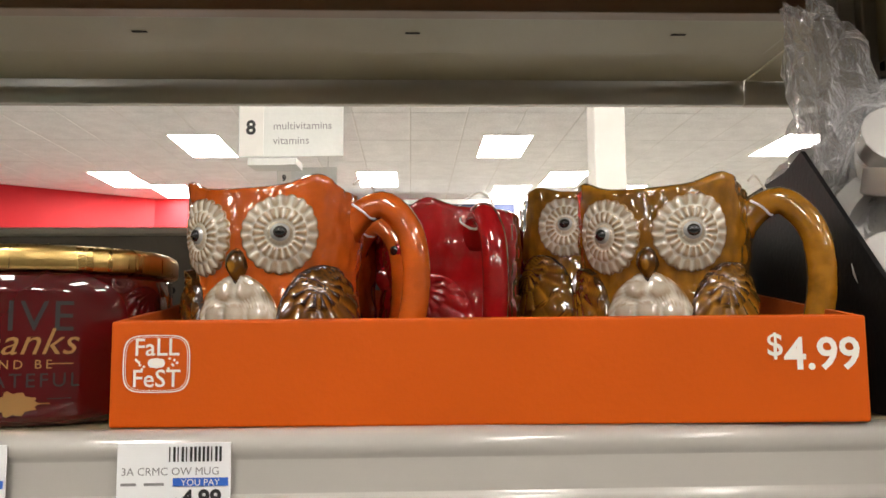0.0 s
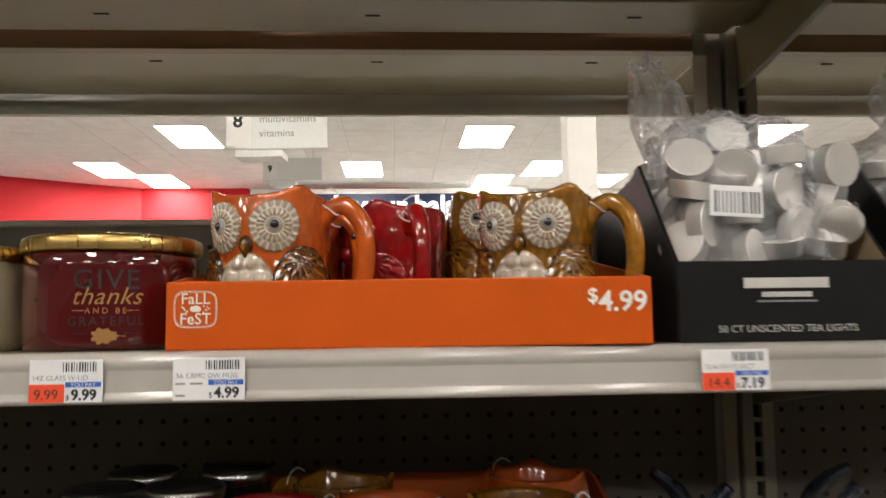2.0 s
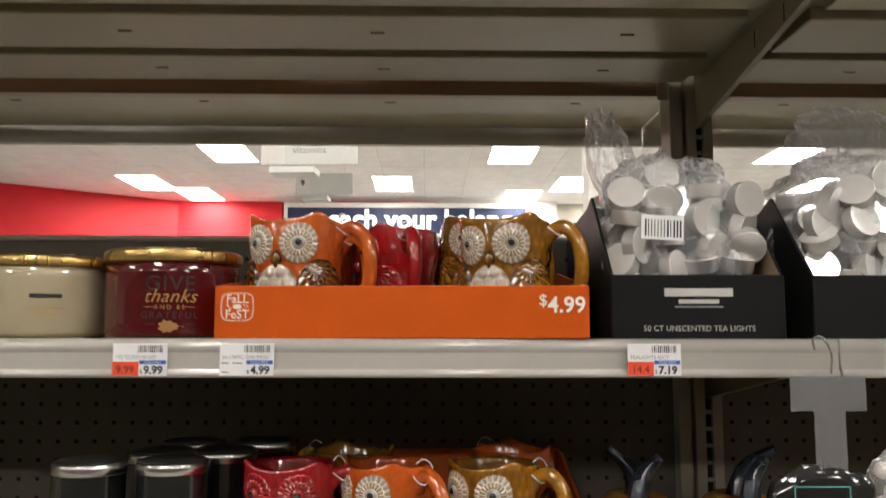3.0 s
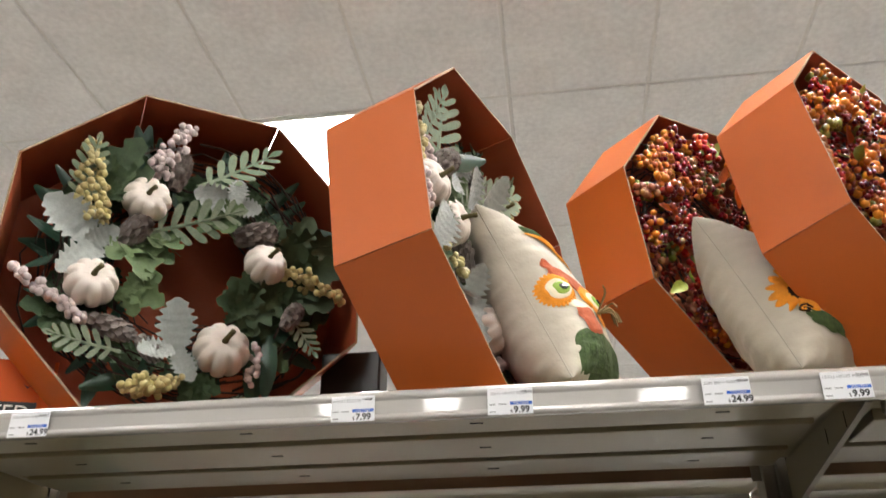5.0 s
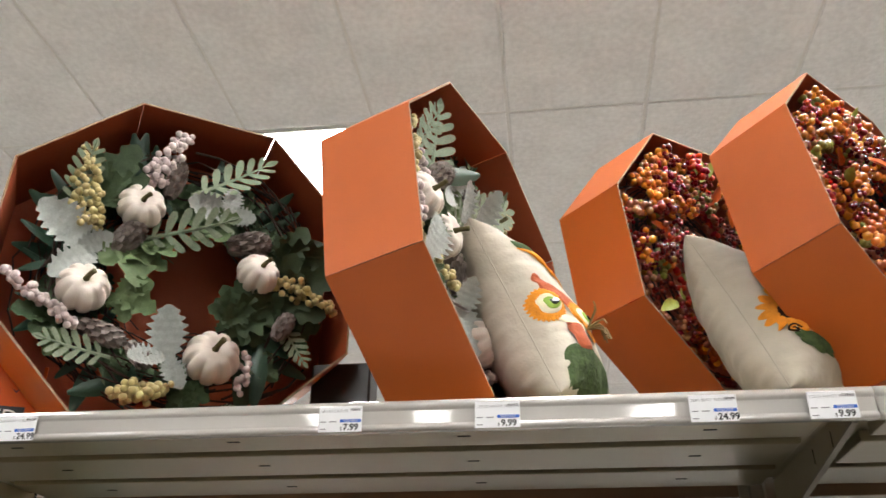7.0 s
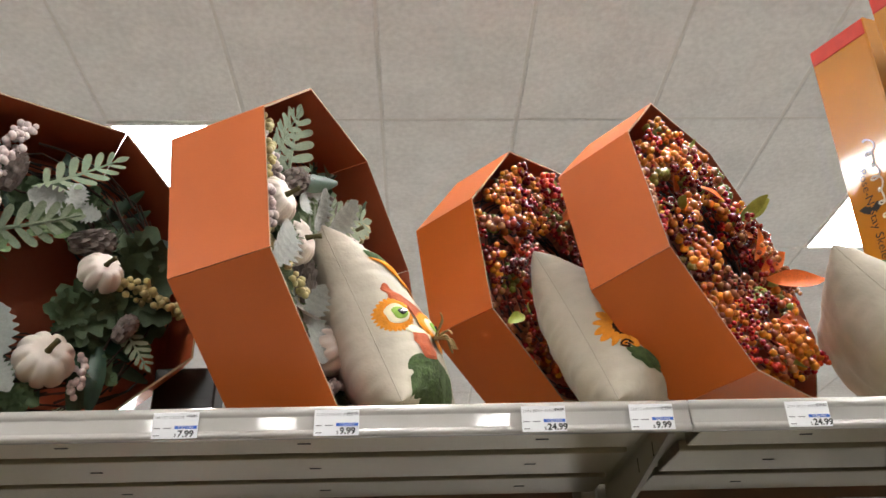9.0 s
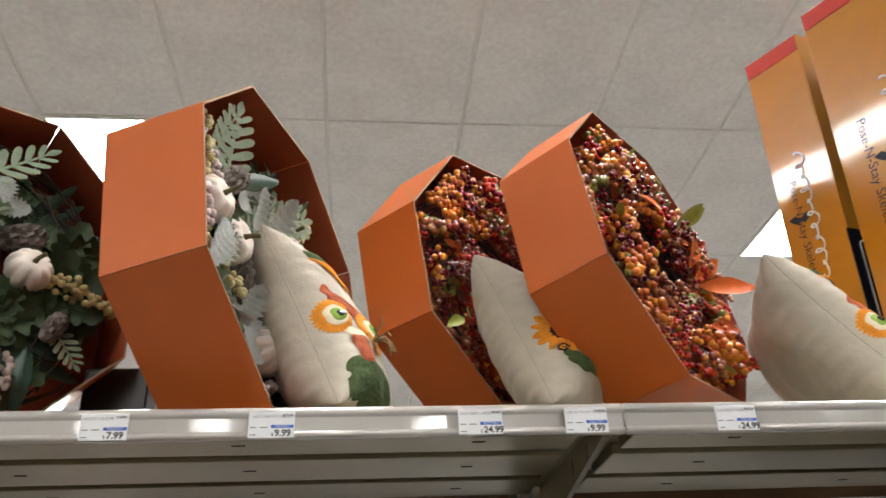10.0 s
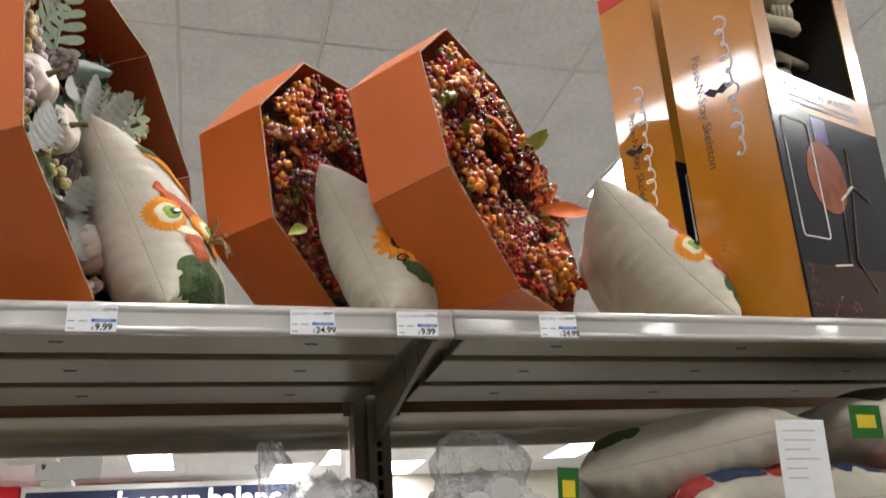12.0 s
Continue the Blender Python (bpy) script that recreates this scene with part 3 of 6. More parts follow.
def owl_mug(m, skin, wing, label):
    t = thing("owl_mug", label, "mug", m, "owl mugs")
    n = 120
    rows = [k / 44 * MUG_H for k in range(45)]
    vs, fs = [], []
    for z in rows:
        for i in range(n):
            th = 2 * math.pi * i / n - math.pi
            ridge = 0.0010 * abs(math.sin(th * 15 + 0.5 * math.pi * (int(z / 0.0125) % 2))) * (0.4 + 0.6 * math.sin((z / 0.0125 % 1) * math.pi))
            vs.append(mug_point(th, z, ridge))
    for z, o in ((MUG_H + 0.0012, -0.0018), (MUG_H - 0.003, -0.004), (0.07, -0.0045), (0.012, -0.006)):
        for i in range(n):
            th = 2 * math.pi * i / n - math.pi
            x, y, zz = mug_point(th, min(z, MUG_H), o)
            vs.append((x, y, zz + max(0, z - MUG_H)))
    total = len(rows) + 4
    for j in range(total - 1):
        for i in range(n):
            k = (i + 1) % n
            fs.append((j * n + i, j * n + k, (j + 1) * n + k, (j + 1) * n + i))
    fs.append(tuple(range(n - 1, -1, -1)))
    fs.append(tuple((total - 1) * n + i for i in range(n)))
    part("body", (vs, fs), skin, t, smooth=True)
    hp = [(0.043, 0, 0.098), (0.055, 0, 0.110), (0.068, 0, 0.111), (0.081, 0, 0.094), (0.0835, 0, 0.064), (0.076, 0, 0.035), (0.060, 0, 0.021), (0.043, 0, 0.024)]
    part("handle", tube(curve_points(hp, 30), [0.0095] + [0.0078] * 28 + [0.0095], 14), skin, t, smooth=True)
    plain = wing is M["g_red"]
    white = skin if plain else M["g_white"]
    for s in (-1, 1):
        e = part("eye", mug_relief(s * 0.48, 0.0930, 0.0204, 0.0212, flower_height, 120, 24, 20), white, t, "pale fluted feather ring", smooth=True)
        part("iris", mug_dome(s * 0.48, 0.0935, 0.0058, 0.0058, 0.0018, 0.0040, n=18), skin if plain else M["g_iris"], e, smooth=True)
        part("pupil", mug_dome(s * 0.48, 0.0935, 0.0040, 0.0040, 0.0024, 0.0050, n=14), M["g_black"], e, "black pupil", smooth=True)
        part("wing", mug_relief(s * 1.00, 0.042, 0.0275, 0.036, wing_height, 96, 30), wing, t, "glazed wing with feather ridges", smooth=True)
    part("beak", mug_dome(0, 0.0760, 0.0066, 0.0105, 0.0064, 0.001, 0, 16, 6, 0.75), skin if plain else M["g_gold"], t, smooth=True)
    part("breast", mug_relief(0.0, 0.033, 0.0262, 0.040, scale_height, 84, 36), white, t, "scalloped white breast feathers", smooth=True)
    loop = [(0.050, -0.010, 0.112), (0.056, -0.011, 0.108), (0.060, -0.004, 0.104), (0.061, 0.006, 0.110), (0.056, 0.009, 0.122), (0.052, 0.002, 0.128), (0.049, -0.006, 0.124)]
    part("string_loop", tube(curve_points(loop, 22), 0.0007, 6), M["string"], t, "white string tied to the handle")
    return t


def mugs():
    z = DECK + 0.0038
    a = owl_mug(pose(-0.540, 0.080, z, 0, 0, -18), M["g_orange"], M["g_dark"], "orange ceramic owl mug with dark brown wings")
    b = owl_mug(pose(-0.316, 0.078, z, 0, 0, -28), M["g_brown"], M["g_gold"], "brown ceramic owl mug with white feathered eyes")
    c = owl_mug(pose(-0.436, 0.160, z, 0, 0, -75), M["g_red"], M["g_red"], "glossy red ceramic owl mug turned with its handle out")
    copy_thing(a, pose(-0.534, 0.180, z, 0, 0, -38))
    copy_thing(b, pose(-0.337, 0.170, z + 0.012, -13, 0, 2))
    copy_thing(c, pose(-0.43, 0.258, z, 0, 0, -20))
    low = 1.1495
    copy_thing(c, pose(-0.545, 0.10, low, 0, 0, -12))
    copy_thing(a, pose(-0.440, 0.10, low, 0, 0, -48))
    copy_thing(b, pose(-0.328, 0.10, low, 0, 0, -35))
    copy_thing(b, pose(-0.49, 0.20, low, 0, 0, 150))
    copy_thing(a, pose(-0.30, 0.21, low, 0, 0, 120))


mugs()


# ---------------------------------------------------------------- candles
M["red_glass"] = mat("deep_red_glass", (0.075, 0.0015, 0.004), 0.04, var=0.3, scale=9, coat=1.0)
M["red_wax"] = mat("red_wax", (0.16, 0.004, 0.008), 0.4)
M["gold"] = mat("brushed_gold_lid", (0.62, 0.43, 0.16), 0.28, metal=1.0, var=0.08, scale=220, stretch=(1, 1, 0.05))
M["gold_ink"] = mat("gold_print", (0.50, 0.27, 0.10), 0.35, metal=0.6, var=0.1)
M["cream_glass"] = mat("cream_candle_glass", (0.42, 0.36, 0.25), 0.08, var=0.08, scale=20, coat=1.0)
M["olive_wax"] = mat("olive_wax_in_glass", (0.25, 0.26, 0.11), 0.1, coat=1.0, var=0.1)
M["green_wax"] = mat("dark_green_wax_in_glass", (0.012, 0.05, 0.028), 0.08, coat=1.0, var=0.2)
M["black_glass"] = mat("dark_glass", (0.012, 0.013, 0.014), 0.05, coat=1.0)
M["silver"] = mat("silver_lid", (0.62, 0.62, 0.62), 0.25, metal=1.0, var=0.05)
M["black_lid"] = mat("black_lid_top", (0.02, 0.02, 0.02), 0.5)


def candle(m, R, h, glass, lid_h, label, lid_material):
    t = thing("candle_jar", label, "candle", m, "jar candles")
    part("jar", lathe([(R * 0.90, 0), (R * 0.965, 0.0015), (R * 0.99, 0.006), (R, 0.02), (R, h * 0.85), (R * 0.985, h - 0.001), (R * 0.97, h)], 72), glass, t, smooth=True)
    part("lid", lathe([(R * 0.99, h + 0.0005), (R * 1.03, h + 0.001), (R * 1.036, h + 0.003), (R * 1.036, h + lid_h - 0.004), (R * 1.02, h + lid_h - 0.0015),
                       (R * 0.98, h + lid_h), (R * 0.9, h + lid_h - 0.0006), (R * 0.6, h + lid_h + 0.001), (0.001, h + lid_h + 0.0014)], 72), lid_material, t, "metal lid", smooth=True)
    return t


def red_candle():
    R = 0.0685
    t = candle(pose(-0.671, 0.084, DECK + 0.0005, 0, 0, 14), R, 0.0765, M["red_glass"], 0.0135, "deep red glass candle jar with a gold lid and printed greeting", M["gold"])
    g = R + 0.0004
    letters("GIVE", 0.0215, M["ink"], t, pose(0, 0, 0.047), "CENTER", bend=g, spacing=1.12)
    letters("thanks", 0.0185, M["gold_ink"], t, pose(0, 0, 0.0355), "CENTER", bend=g + 0.0002, shear=0.35, spacing=1.05)
    letters("AND BE", 0.0062, M["gold_ink"], t, pose(0, 0, 0.0285), "CENTER", bend=g, spacing=1.5)
    letters("GRATEFUL", 0.0098, M["ink"], t, pose(0, 0, 0.0195), "CENTER", bend=g, spacing=1.25)

    def strip(x0, x1, z, h, material, name):
        vs = []
        k = 8
        for i in range(k + 1):
            x = x0 + (x1 - x0) * i / k
            for zz in (z, z + h):
                vs.append((g * math.sin(x / g), -g * math.cos(x / g), zz))
        part(name, (vs, [(2 * i, 2 * i + 2, 2 * i + 3, 2 * i + 1) for i in range(k)]), material, t)
    strip(-0.0245, -0.0145, 0.0305, 0.0005, M["gold_ink"], "rule")
    strip(0.0145, 0.0245, 0.0305, 0.0005, M["gold_ink"], "rule")
    strip(-0.024, -0.013, 0.0135, 0.0005, M["ink"], "rule")
    strip(0.013, 0.024, 0.0135, 0.0005, M["ink"], "rule")
    vs = []
    for i in range(28):
        a = 2 * math.pi * i / 28
        r = 1 + 0.16 * math.cos(9 * a)
        x, z = 0.0095 * math.cos(a) * r, 0.0055 * math.sin(a) * r * (1 - 0.35 * math.cos(a)) + 0.0115
        vs.append((g * math.sin(x / g), -g * math.cos(x / g), z))
    part("printed_leaf", (vs, [tuple(range(28))]), M["gold_ink"], t, "gold printed leaf")
    strip(0.009, 0.0145, 0.0112, 0.0006, M["gold_ink"], "leaf_stalk")


red_candle()
cream = candle(pose(-0.803, 0.086, DECK + 0.0005, 0, 0, 10), 0.0615, 0.072, M["cream_glass"], 0.012, "cream glass candle jar with a gold lid", M["gold"])
for k, (w, z) in enumerate(((0.03, 0.040), (0.036, 0.029), (0.022, 0.023))):
    vs = []
    for i in range(9):
        x = 0.012 + (i / 8 - 0.5) * w
        for zz in (z, z + (0.004 if k == 0 else 0.0012)):
            vs.append((0.0619 * math.sin(x / 0.0619), -0.0619 * math.cos(x / 0.0619), zz))
    part("print_bar", (vs, [(2 * i, 2 * i + 2, 2 * i + 3, 2 * i + 1) for i in range(8)]), M["gold_ink"] if k else M["ink"], cream)


def low_jar(x, y, wax, label, R=0.036):
    t = thing("candle_jar", label, "candle", pose(x, y, 1.1455), "jar candles")
    part("glass", lathe([(R * 0.9, 0), (R, 0.004), (R, 0.115), (R * 0.98, 0.118)], 48), M["black_glass"] if wax is None else wax, t, smooth=True)
    part("band", lathe([(R * 1.004, 0.088), (R * 1.004, 0.1175)], 48, False), M["black_glass"], t, "empty dark glass above the wax", smooth=True)
    part("lid_ring", lathe([(R * 1.0, 0.118), (R * 1.03, 0.1185), (R * 1.03, 0.128), (R * 1.0, 0.129)], 48), M["silver"], t, "silver lid rim", smooth=True)
    part("lid_top", lathe([(R * 0.96, 0.1292), (R * 0.9, 0.131), (0.001, 0.1315)], 40), M["black_lid"], t, "black lid top", smooth=True)


low_jar(-0.748, 0.075, M["olive_wax"], "olive green jar candle with a silver-rimmed black lid")
low_jar(-0.664, 0.080, M["green_wax"], "dark green jar candle with a silver-rimmed black lid")
low_jar(-0.70, 0.155, None, "dark glass jar candle with a silver-rimmed lid")
low_jar(-0.63, 0.16, None, "dark glass jar candle with a silver-rimmed lid")
low_jar(-0.69, 0.24, None, "dark glass jar candle with a silver-rimmed lid")
low_jar(-0.60, 0.245, None, "dark glass jar candle with a silver-rimmed lid")


# ---------------------------------------------------------------- tea lights in bags
M["black_card"] = mat("black_printed_card", (0.006, 0.006, 0.0065), 0.5, var=0.2, scale=40, bump=0.1, ior=1.3)
M["grey_card"] = mat("worn_grey_card", (0.075, 0.075, 0.08), 0.6, var=0.35, scale=60, stretch=(1, 1, 0.2))
M["kraft_in"] = mat("brown_card_inside", (0.24, 0.17, 0.10), 0.75, var=0.12, scale=60)
M["print_grey"] = mat("pale_grey_print", (0.55, 0.54, 0.52), 0.5)
M["foil"] = mat("aluminium_cup", (0.88, 0.87, 0.86), 0.22, metal=0.55, var=0.06)
M["wax"] = mat("white_wax", (0.80, 0.75, 0.71), 0.45, var=0.05)


def film_material():
    m = bpy.data.materials.new("clear_plastic_film")
    m.use_nodes = True
    nt = m.node_tree
    nt.nodes.clear()
    out = nt.nodes.new("ShaderNodeOutputMaterial")
    mix = nt.nodes.new("ShaderNodeMixShader")
    tr = nt.nodes.new("ShaderNodeBsdfTransparent")
    tr.inputs[0].default_value = (0.93, 0.93, 0.94, 1)
    gl = nt.nodes.new("ShaderNodeBsdfPrincipled")
    gl.inputs["Base Color"].default_value = (0.9, 0.9, 0.92, 1)
    gl.inputs["Roughness"].default_value = 0.05
    gl.inputs["Coat Weight"].default_value = 1.0
    lw = nt.nodes.new("ShaderNodeLayerWeight")
    lw.inputs[0].default_value = 0.32
    mr = nt.nodes.new("ShaderNodeMapRange")
    mr.inputs[3].default_value, mr.inputs[4].default_value = 0.10, 0.80
    tc = nt.nodes.new("ShaderNodeTexCoord")
    nz = nt.nodes.new("ShaderNodeTexNoise")
    nz.inputs["Scale"].default_value = 42
    nz.inputs["Detail"].default_value = 4
    nz.inputs["Distortion"].default_value = 2.5
    bp = nt.nodes.new("ShaderNodeBump")
    bp.inputs["Strength"].default_value = 0.75
    bp.inputs["Distance"].default_value = 0.010
    nt.links.new(tc.outputs["Object"], nz.inputs["Vector"])
    nt.links.new(nz.outputs["Fac"], bp.inputs["Height"])
    nt.links.new(bp.outputs[0], gl.inputs["Normal"])
    nt.links.new(bp.outputs[0], lw.inputs["Normal"])
    nt.links.new(lw.outputs["Facing"], mr.inputs[0])
    nt.links.new(mr.outputs[0], mix.inputs[0])
    nt.links.new(tr.outputs[0], mix.inputs[1])
    nt.links.new(gl.outputs[0], mix.inputs[2])
    nt.links.new(mix.outputs[0], out.inputs["Surface"])
    return m


M["film"] = film_material()
CUP = join(lathe([(0.0165, 0), (0.0185, 0.001), (0.0188, 0.014), (0.0192, 0.0145), (0.0182, 0.0145)], 20))
WAX = lathe([(0.0180, 0.0125), (0.012, 0.0136), (0.0012, 0.0140)], 20)
cup_mesh = wax_mesh = None


def blob(size, seed, rough, n=28, rows=18, taper=0.0):
    """A crumpled closed bag: a squashed ball pushed in and out by folds."""
    vs, fs = [], []
    for j in range(rows + 1):
        ph = math.pi * j / rows - math.pi / 2
        for i in range(n):
            th = 2 * math.pi * i / n
            d = Vector((math.cos(ph) * math.cos(th), math.cos(ph) * math.sin(th), math.sin(ph)))
            d = Vector([math.copysign(abs(c) ** 0.72, c) for c in d])
            k = 1 + rough * noise.noise(d * 2.2 + Vector((seed, 0, 0))) + rough * 0.8 * abs(noise.noise(d * 4.5 + Vector((0, seed, 0)))) + rough * 0.35 * abs(noise.noise(d * 10 + Vector((0, 0, seed))))
            w = 1 - taper * max(0, d.z)
            vs.append((d.x * size[0] * k * w, d.y * size[1] * k * w, d.z * size[2] * k))
    for j in range(rows):
        for i in range(n):
            q = (i + 1) % n
            fs.append((j * n + i, j * n + q, (j + 1) * n + q, (j + 1) * n + i))
    return vs, fs


def tea_light_box(x0, words, seed):
    w, d, h, hs = 0.173, 0.25, 0.063, 0.150
    t = thing("tea_light_carton", "black card display carton of bagged tea lights", "display box", pose(x0, 0.010, DECK + 0.0005), "tea light cartons")
    k = 0.003
    part("front", boxes(((0, 0, 0), (w, k, h)), bevel=0.0008), M["black_card"], t)
    part("base", boxes(((k, k, 0.0005), (w - k, d - k, 0.0035))), M["black_card"], t)
    part("back", boxes(((0, d - k, 0), (w, d, hs)), bevel=0.0008), M["black_card"], t)
    for x in (0, w - k):
        prof = [(k + 0.0003, 0), (d - k - 0.0003, 0), (d - k - 0.0003, hs * 0.9), (0.115, hs * 0.98), (0.092, hs * 1.04), (k + 0.0003, h)]
        p = part("side", prism_x(prof, x, x + k), M["black_card"], t)
        p.data.materials.append(M["kraft_in"])
        p.data.polygons[len(prof) + (1 if x == 0 else 0)].material_index = 1
    if words:
        letters("50 CT UNSCENTED TEA LIGHTS", 0.0078, M["print_grey"], t, pose(w * 0.5, -0.0004, 0.0075), "CENTER", name="print")
        bars = bmesh.new()
        add_box(bars, (w * 0.5 - 0.034, -0.0008, 0.0415), (w * 0.5 + 0.034, -0.0002, 0.0495))
        part("brand_bar", bars, M["print_grey"], t, "plain pale bar")
        part("brand_bar", boxes(((w * 0.5 - 0.02, -0.0008, 0.0345), (w * 0.5 + 0.02, -0.0002, 0.0385))), M["print_grey"], t, "plain pale bar")
        part("brand_bar", boxes(((w * 0.5 - 0.024, -0.0008, 0.0305), (w * 0.5 + 0.024, -0.0002, 0.0320))), M["grey_ink"], t, "plain grey bar")
    bag = thing("tea_light_bag", "clear plastic bag full of silver-cupped white tea lights", "candle bag", pose(x0 + w * 0.5, 0.010 + 0.115, DECK + 0.004), "tea light bags")
    rnd = random.Random(seed)
    spots = []
    for layer in range(7):
        for ix in range(4):
            for iy in range(4):
                x = -0.058 + ix * 0.0385 + rnd.uniform(-0.006, 0.006)
                y = -0.074 + iy * 0.038 + rnd.uniform(-0.006, 0.006)
                z = 0.022 + layer * 0.024 + rnd.uniform(-0.004, 0.004)
                fall = 0.172 + 0.02 * noise.noise(Vector((x * 20, y * 20, seed)))
                if z > fall - 0.3 * abs(x) * (layer > 3) or (layer < 2 and iy > 0) or (iy == 3 and layer < 4):
                    continue
                spots.append((x, y, z))
    global cup_mesh, wax_mesh
    for x, y, z in spots:
        tilt = rnd.choice((90, 90, 75, 60, 20, 110)) + rnd.uniform(-22, 22)
        m = pose(x, y, z, tilt, 0, rnd.uniform(-50, 50))
        if cup_mesh is None:
            c = part("tea_light", CUP, M["foil"], bag, m=m, smooth=True)
            cup_mesh = c.data
            wx = part("wax", WAX, M["wax"], c, "white wax", smooth=True)
            wax_mesh = wx.data
        else:
            c = new("tea_light", cup_mesh)
            c.parent, c.matrix_basis = bag, m
            wx = new("wax", wax_mesh)
            wx.parent = c
            wx["label"] = "white wax"
    film = part("film", moved(blob((0.076, 0.086, 0.090), seed, 0.20, 44, 30), pose(0, 0.004, 0.104)), M["film"], bag, "clear crumpled plastic film")
    film.visible_shadow = False
    if words:
        part("neck", moved(blob((0.022, 0.02, 0.048), seed + 3, 0.42, 26, 18, 0.2), pose(-0.064, -0.02, 0.196, 0, -14, 0)), M["film"], bag, "gathered end of the bag")
        part("neck", moved(blob((0.026, 0.012, 0.026), seed + 5, 0.42, 24, 14, 0.7), pose(0.004, 0.02, 0.186, 0, 6, 0)), M["film"], bag, "gathered end of the bag")
        lab = part("barcode_label", boxes(((-0.0005, 0, 0), (0.042, 0.0006, 0.026))), M["paper"], bag, "white barcode label", m=pose(-0.050, -0.096, 0.098, -8, 4, -4))
        for i in range(12):
            part("bar", boxes(((0.003 + i * 0.0032, -0.0006, 0.003), (0.003 + i * 0.0032 + rnd.choice((0.0008, 0.0016)), -0.0001, 0.021))), M["ink"], lab)
    else:
        part("neck", moved(blob((0.062, 0.012, 0.05), seed + 7, 0.30, 28, 18, -0.15), pose(0.01, -0.02, 0.20, 0, 0, 0)), M["film"], bag, "flat top of the bag")


tea_light_box(-0.219, True, 4)
tea_light_box(-0.018, False, 11)


# ---------------------------------------------------------------- price tags
def price_tag(x, top, y, name_line, price, sale, lean=0.0, name_first=False):
    """A paper shelf tag with its name line, barcode, blue band and price."""
    t = thing("price_tag", "white paper shelf tag with a blue band, priced " + price, "price tag", pose(x, y, top, lean, 0, random.uniform(-0.4, 0.4)), "shelf price tags")
    w, h = 0.0515, 0.0305
    part("card", boxes(((0, -0.0008, -h), (w, 0, 0)), bevel=0.0002), M["paper"], t)
    f = -0.0010
    letters(name_line, 0.0050, M["grey_ink"], t, pose(0.002, f, -0.0075 if name_first else -0.0145))
    part("band", boxes(((0.0255, f - 0.0002, -0.0195), (0.0505, f, -0.0158))), M["blue_ink"], t, "blue band")
    letters("YOU PAY", 0.0042, M["white_ink"], t, pose(0.038, f - 0.0004, -0.0192), "CENTER")
    letters("$", 0.0055, M["ink"], t, pose(0.0255, f, -0.0285))
    letters(price, 0.0105, M["ink"], t, pose(0.0295, f, -0.0285), bold=0.00035)
    if sale:
        part("sale_block", boxes(((0, f - 0.0002, -h + 0.0002), (0.0248, f, -0.0172))), M["red_ink"], t, "orange-red sale block")
        letters(sale, 0.0100, M["ink"], t, pose(0.0035, f - 0.0004, -0.0278))
    for i in range(13):
        bx, hi, lo = (0.0375 + i * 0.0010, -0.0030, -0.0058) if name_first else (0.0235 + i * 0.0019, -0.0018, -0.0085)
        part("bar", boxes(((bx, f - 0.0001, lo), (bx + random.choice((0.0003, 0.0006) if name_first else (0.0006, 0.0011)), f, hi))), M["ink"], t)
    for bx, bz, bw in ((0.002, -0.0185, 0.007), (0.0125, -0.0185, 0.009), (0.002, -0.0270, 0.007)):
        if not (sale and bz < -0.02):
            part("code_bar", boxes(((bx, f - 0.0001, bz - 0.0006), (bx + bw, f, bz + 0.0006))), M["grey_ink"], t)


for args in ((-0.699, "14Z GLASS W-LID", "9.99", "9.99"), (-0.598, "3A CRMC OW MUG", "4.99", ""), (-0.208, "TEALIGHTS 50CT", "7.19", "14.4")):
    price_tag(args[0], DECK - 0.0045, LIP_Y - 0.0044, *args[1:])
for x, nm, pr in ((-1.027, "20IN BRRY WREATH", "24.99"), (-0.622, "", "7.99"), (-0.439, "12X12 HRVST PILLOW", "9.99"), (-0.200, "20IN BRRY WREATH", "24.99"),
                  (-0.0735, "12X12 HRVST PILLOW", "9.99"), (0.112, "20IN BRRY WREATH", "24.99")):
    price_tag(x, TOP - 0.0070, TOP_LIP_Y - 0.0044, nm or "HRVST DECOR", pr, "", name_first=True)


# ---------------------------------------------------------------- pillows
M["canvas"] = mat("cream_canvas", (0.50, 0.455, 0.375), 0.95, var=0.10, scale=22, bump=0.8, bscale=55, sheen=0.2)
M["felt_orange"] = mat("orange_felt", (0.72, 0.26, 0.02), 0.95, var=0.15, scale=120, bump=0.4)
M["felt_rust"] = mat("rust_felt", (0.40, 0.095, 0.04), 0.95, var=0.2, scale=120, bump=0.4)
M["felt_green"] = mat("green_plaid_felt", (0.055, 0.09, 0.03), 0.95, var=0.4, scale=150, bump=0.5)
M["felt_lime"] = mat("lime_felt", (0.26, 0.42, 0.07), 0.9, var=0.1)
M["felt_cream"] = mat("cream_felt", (0.78, 0.70, 0.52), 0.95, var=0.06)
M["felt_brown"] = mat("dark_brown_felt", (0.03, 0.015, 0.008), 0.95, var=0.3)
M["thread"] = mat("grey_seam_thread", (0.38, 0.345, 0.285), 0.9)
M["raffia"] = mat("raffia_straw", (0.25, 0.16, 0.06), 0.8, var=0.3)
M["button"] = mat("glossy_button", (0.01, 0.02, 0.02), 0.1, coat=1.0)


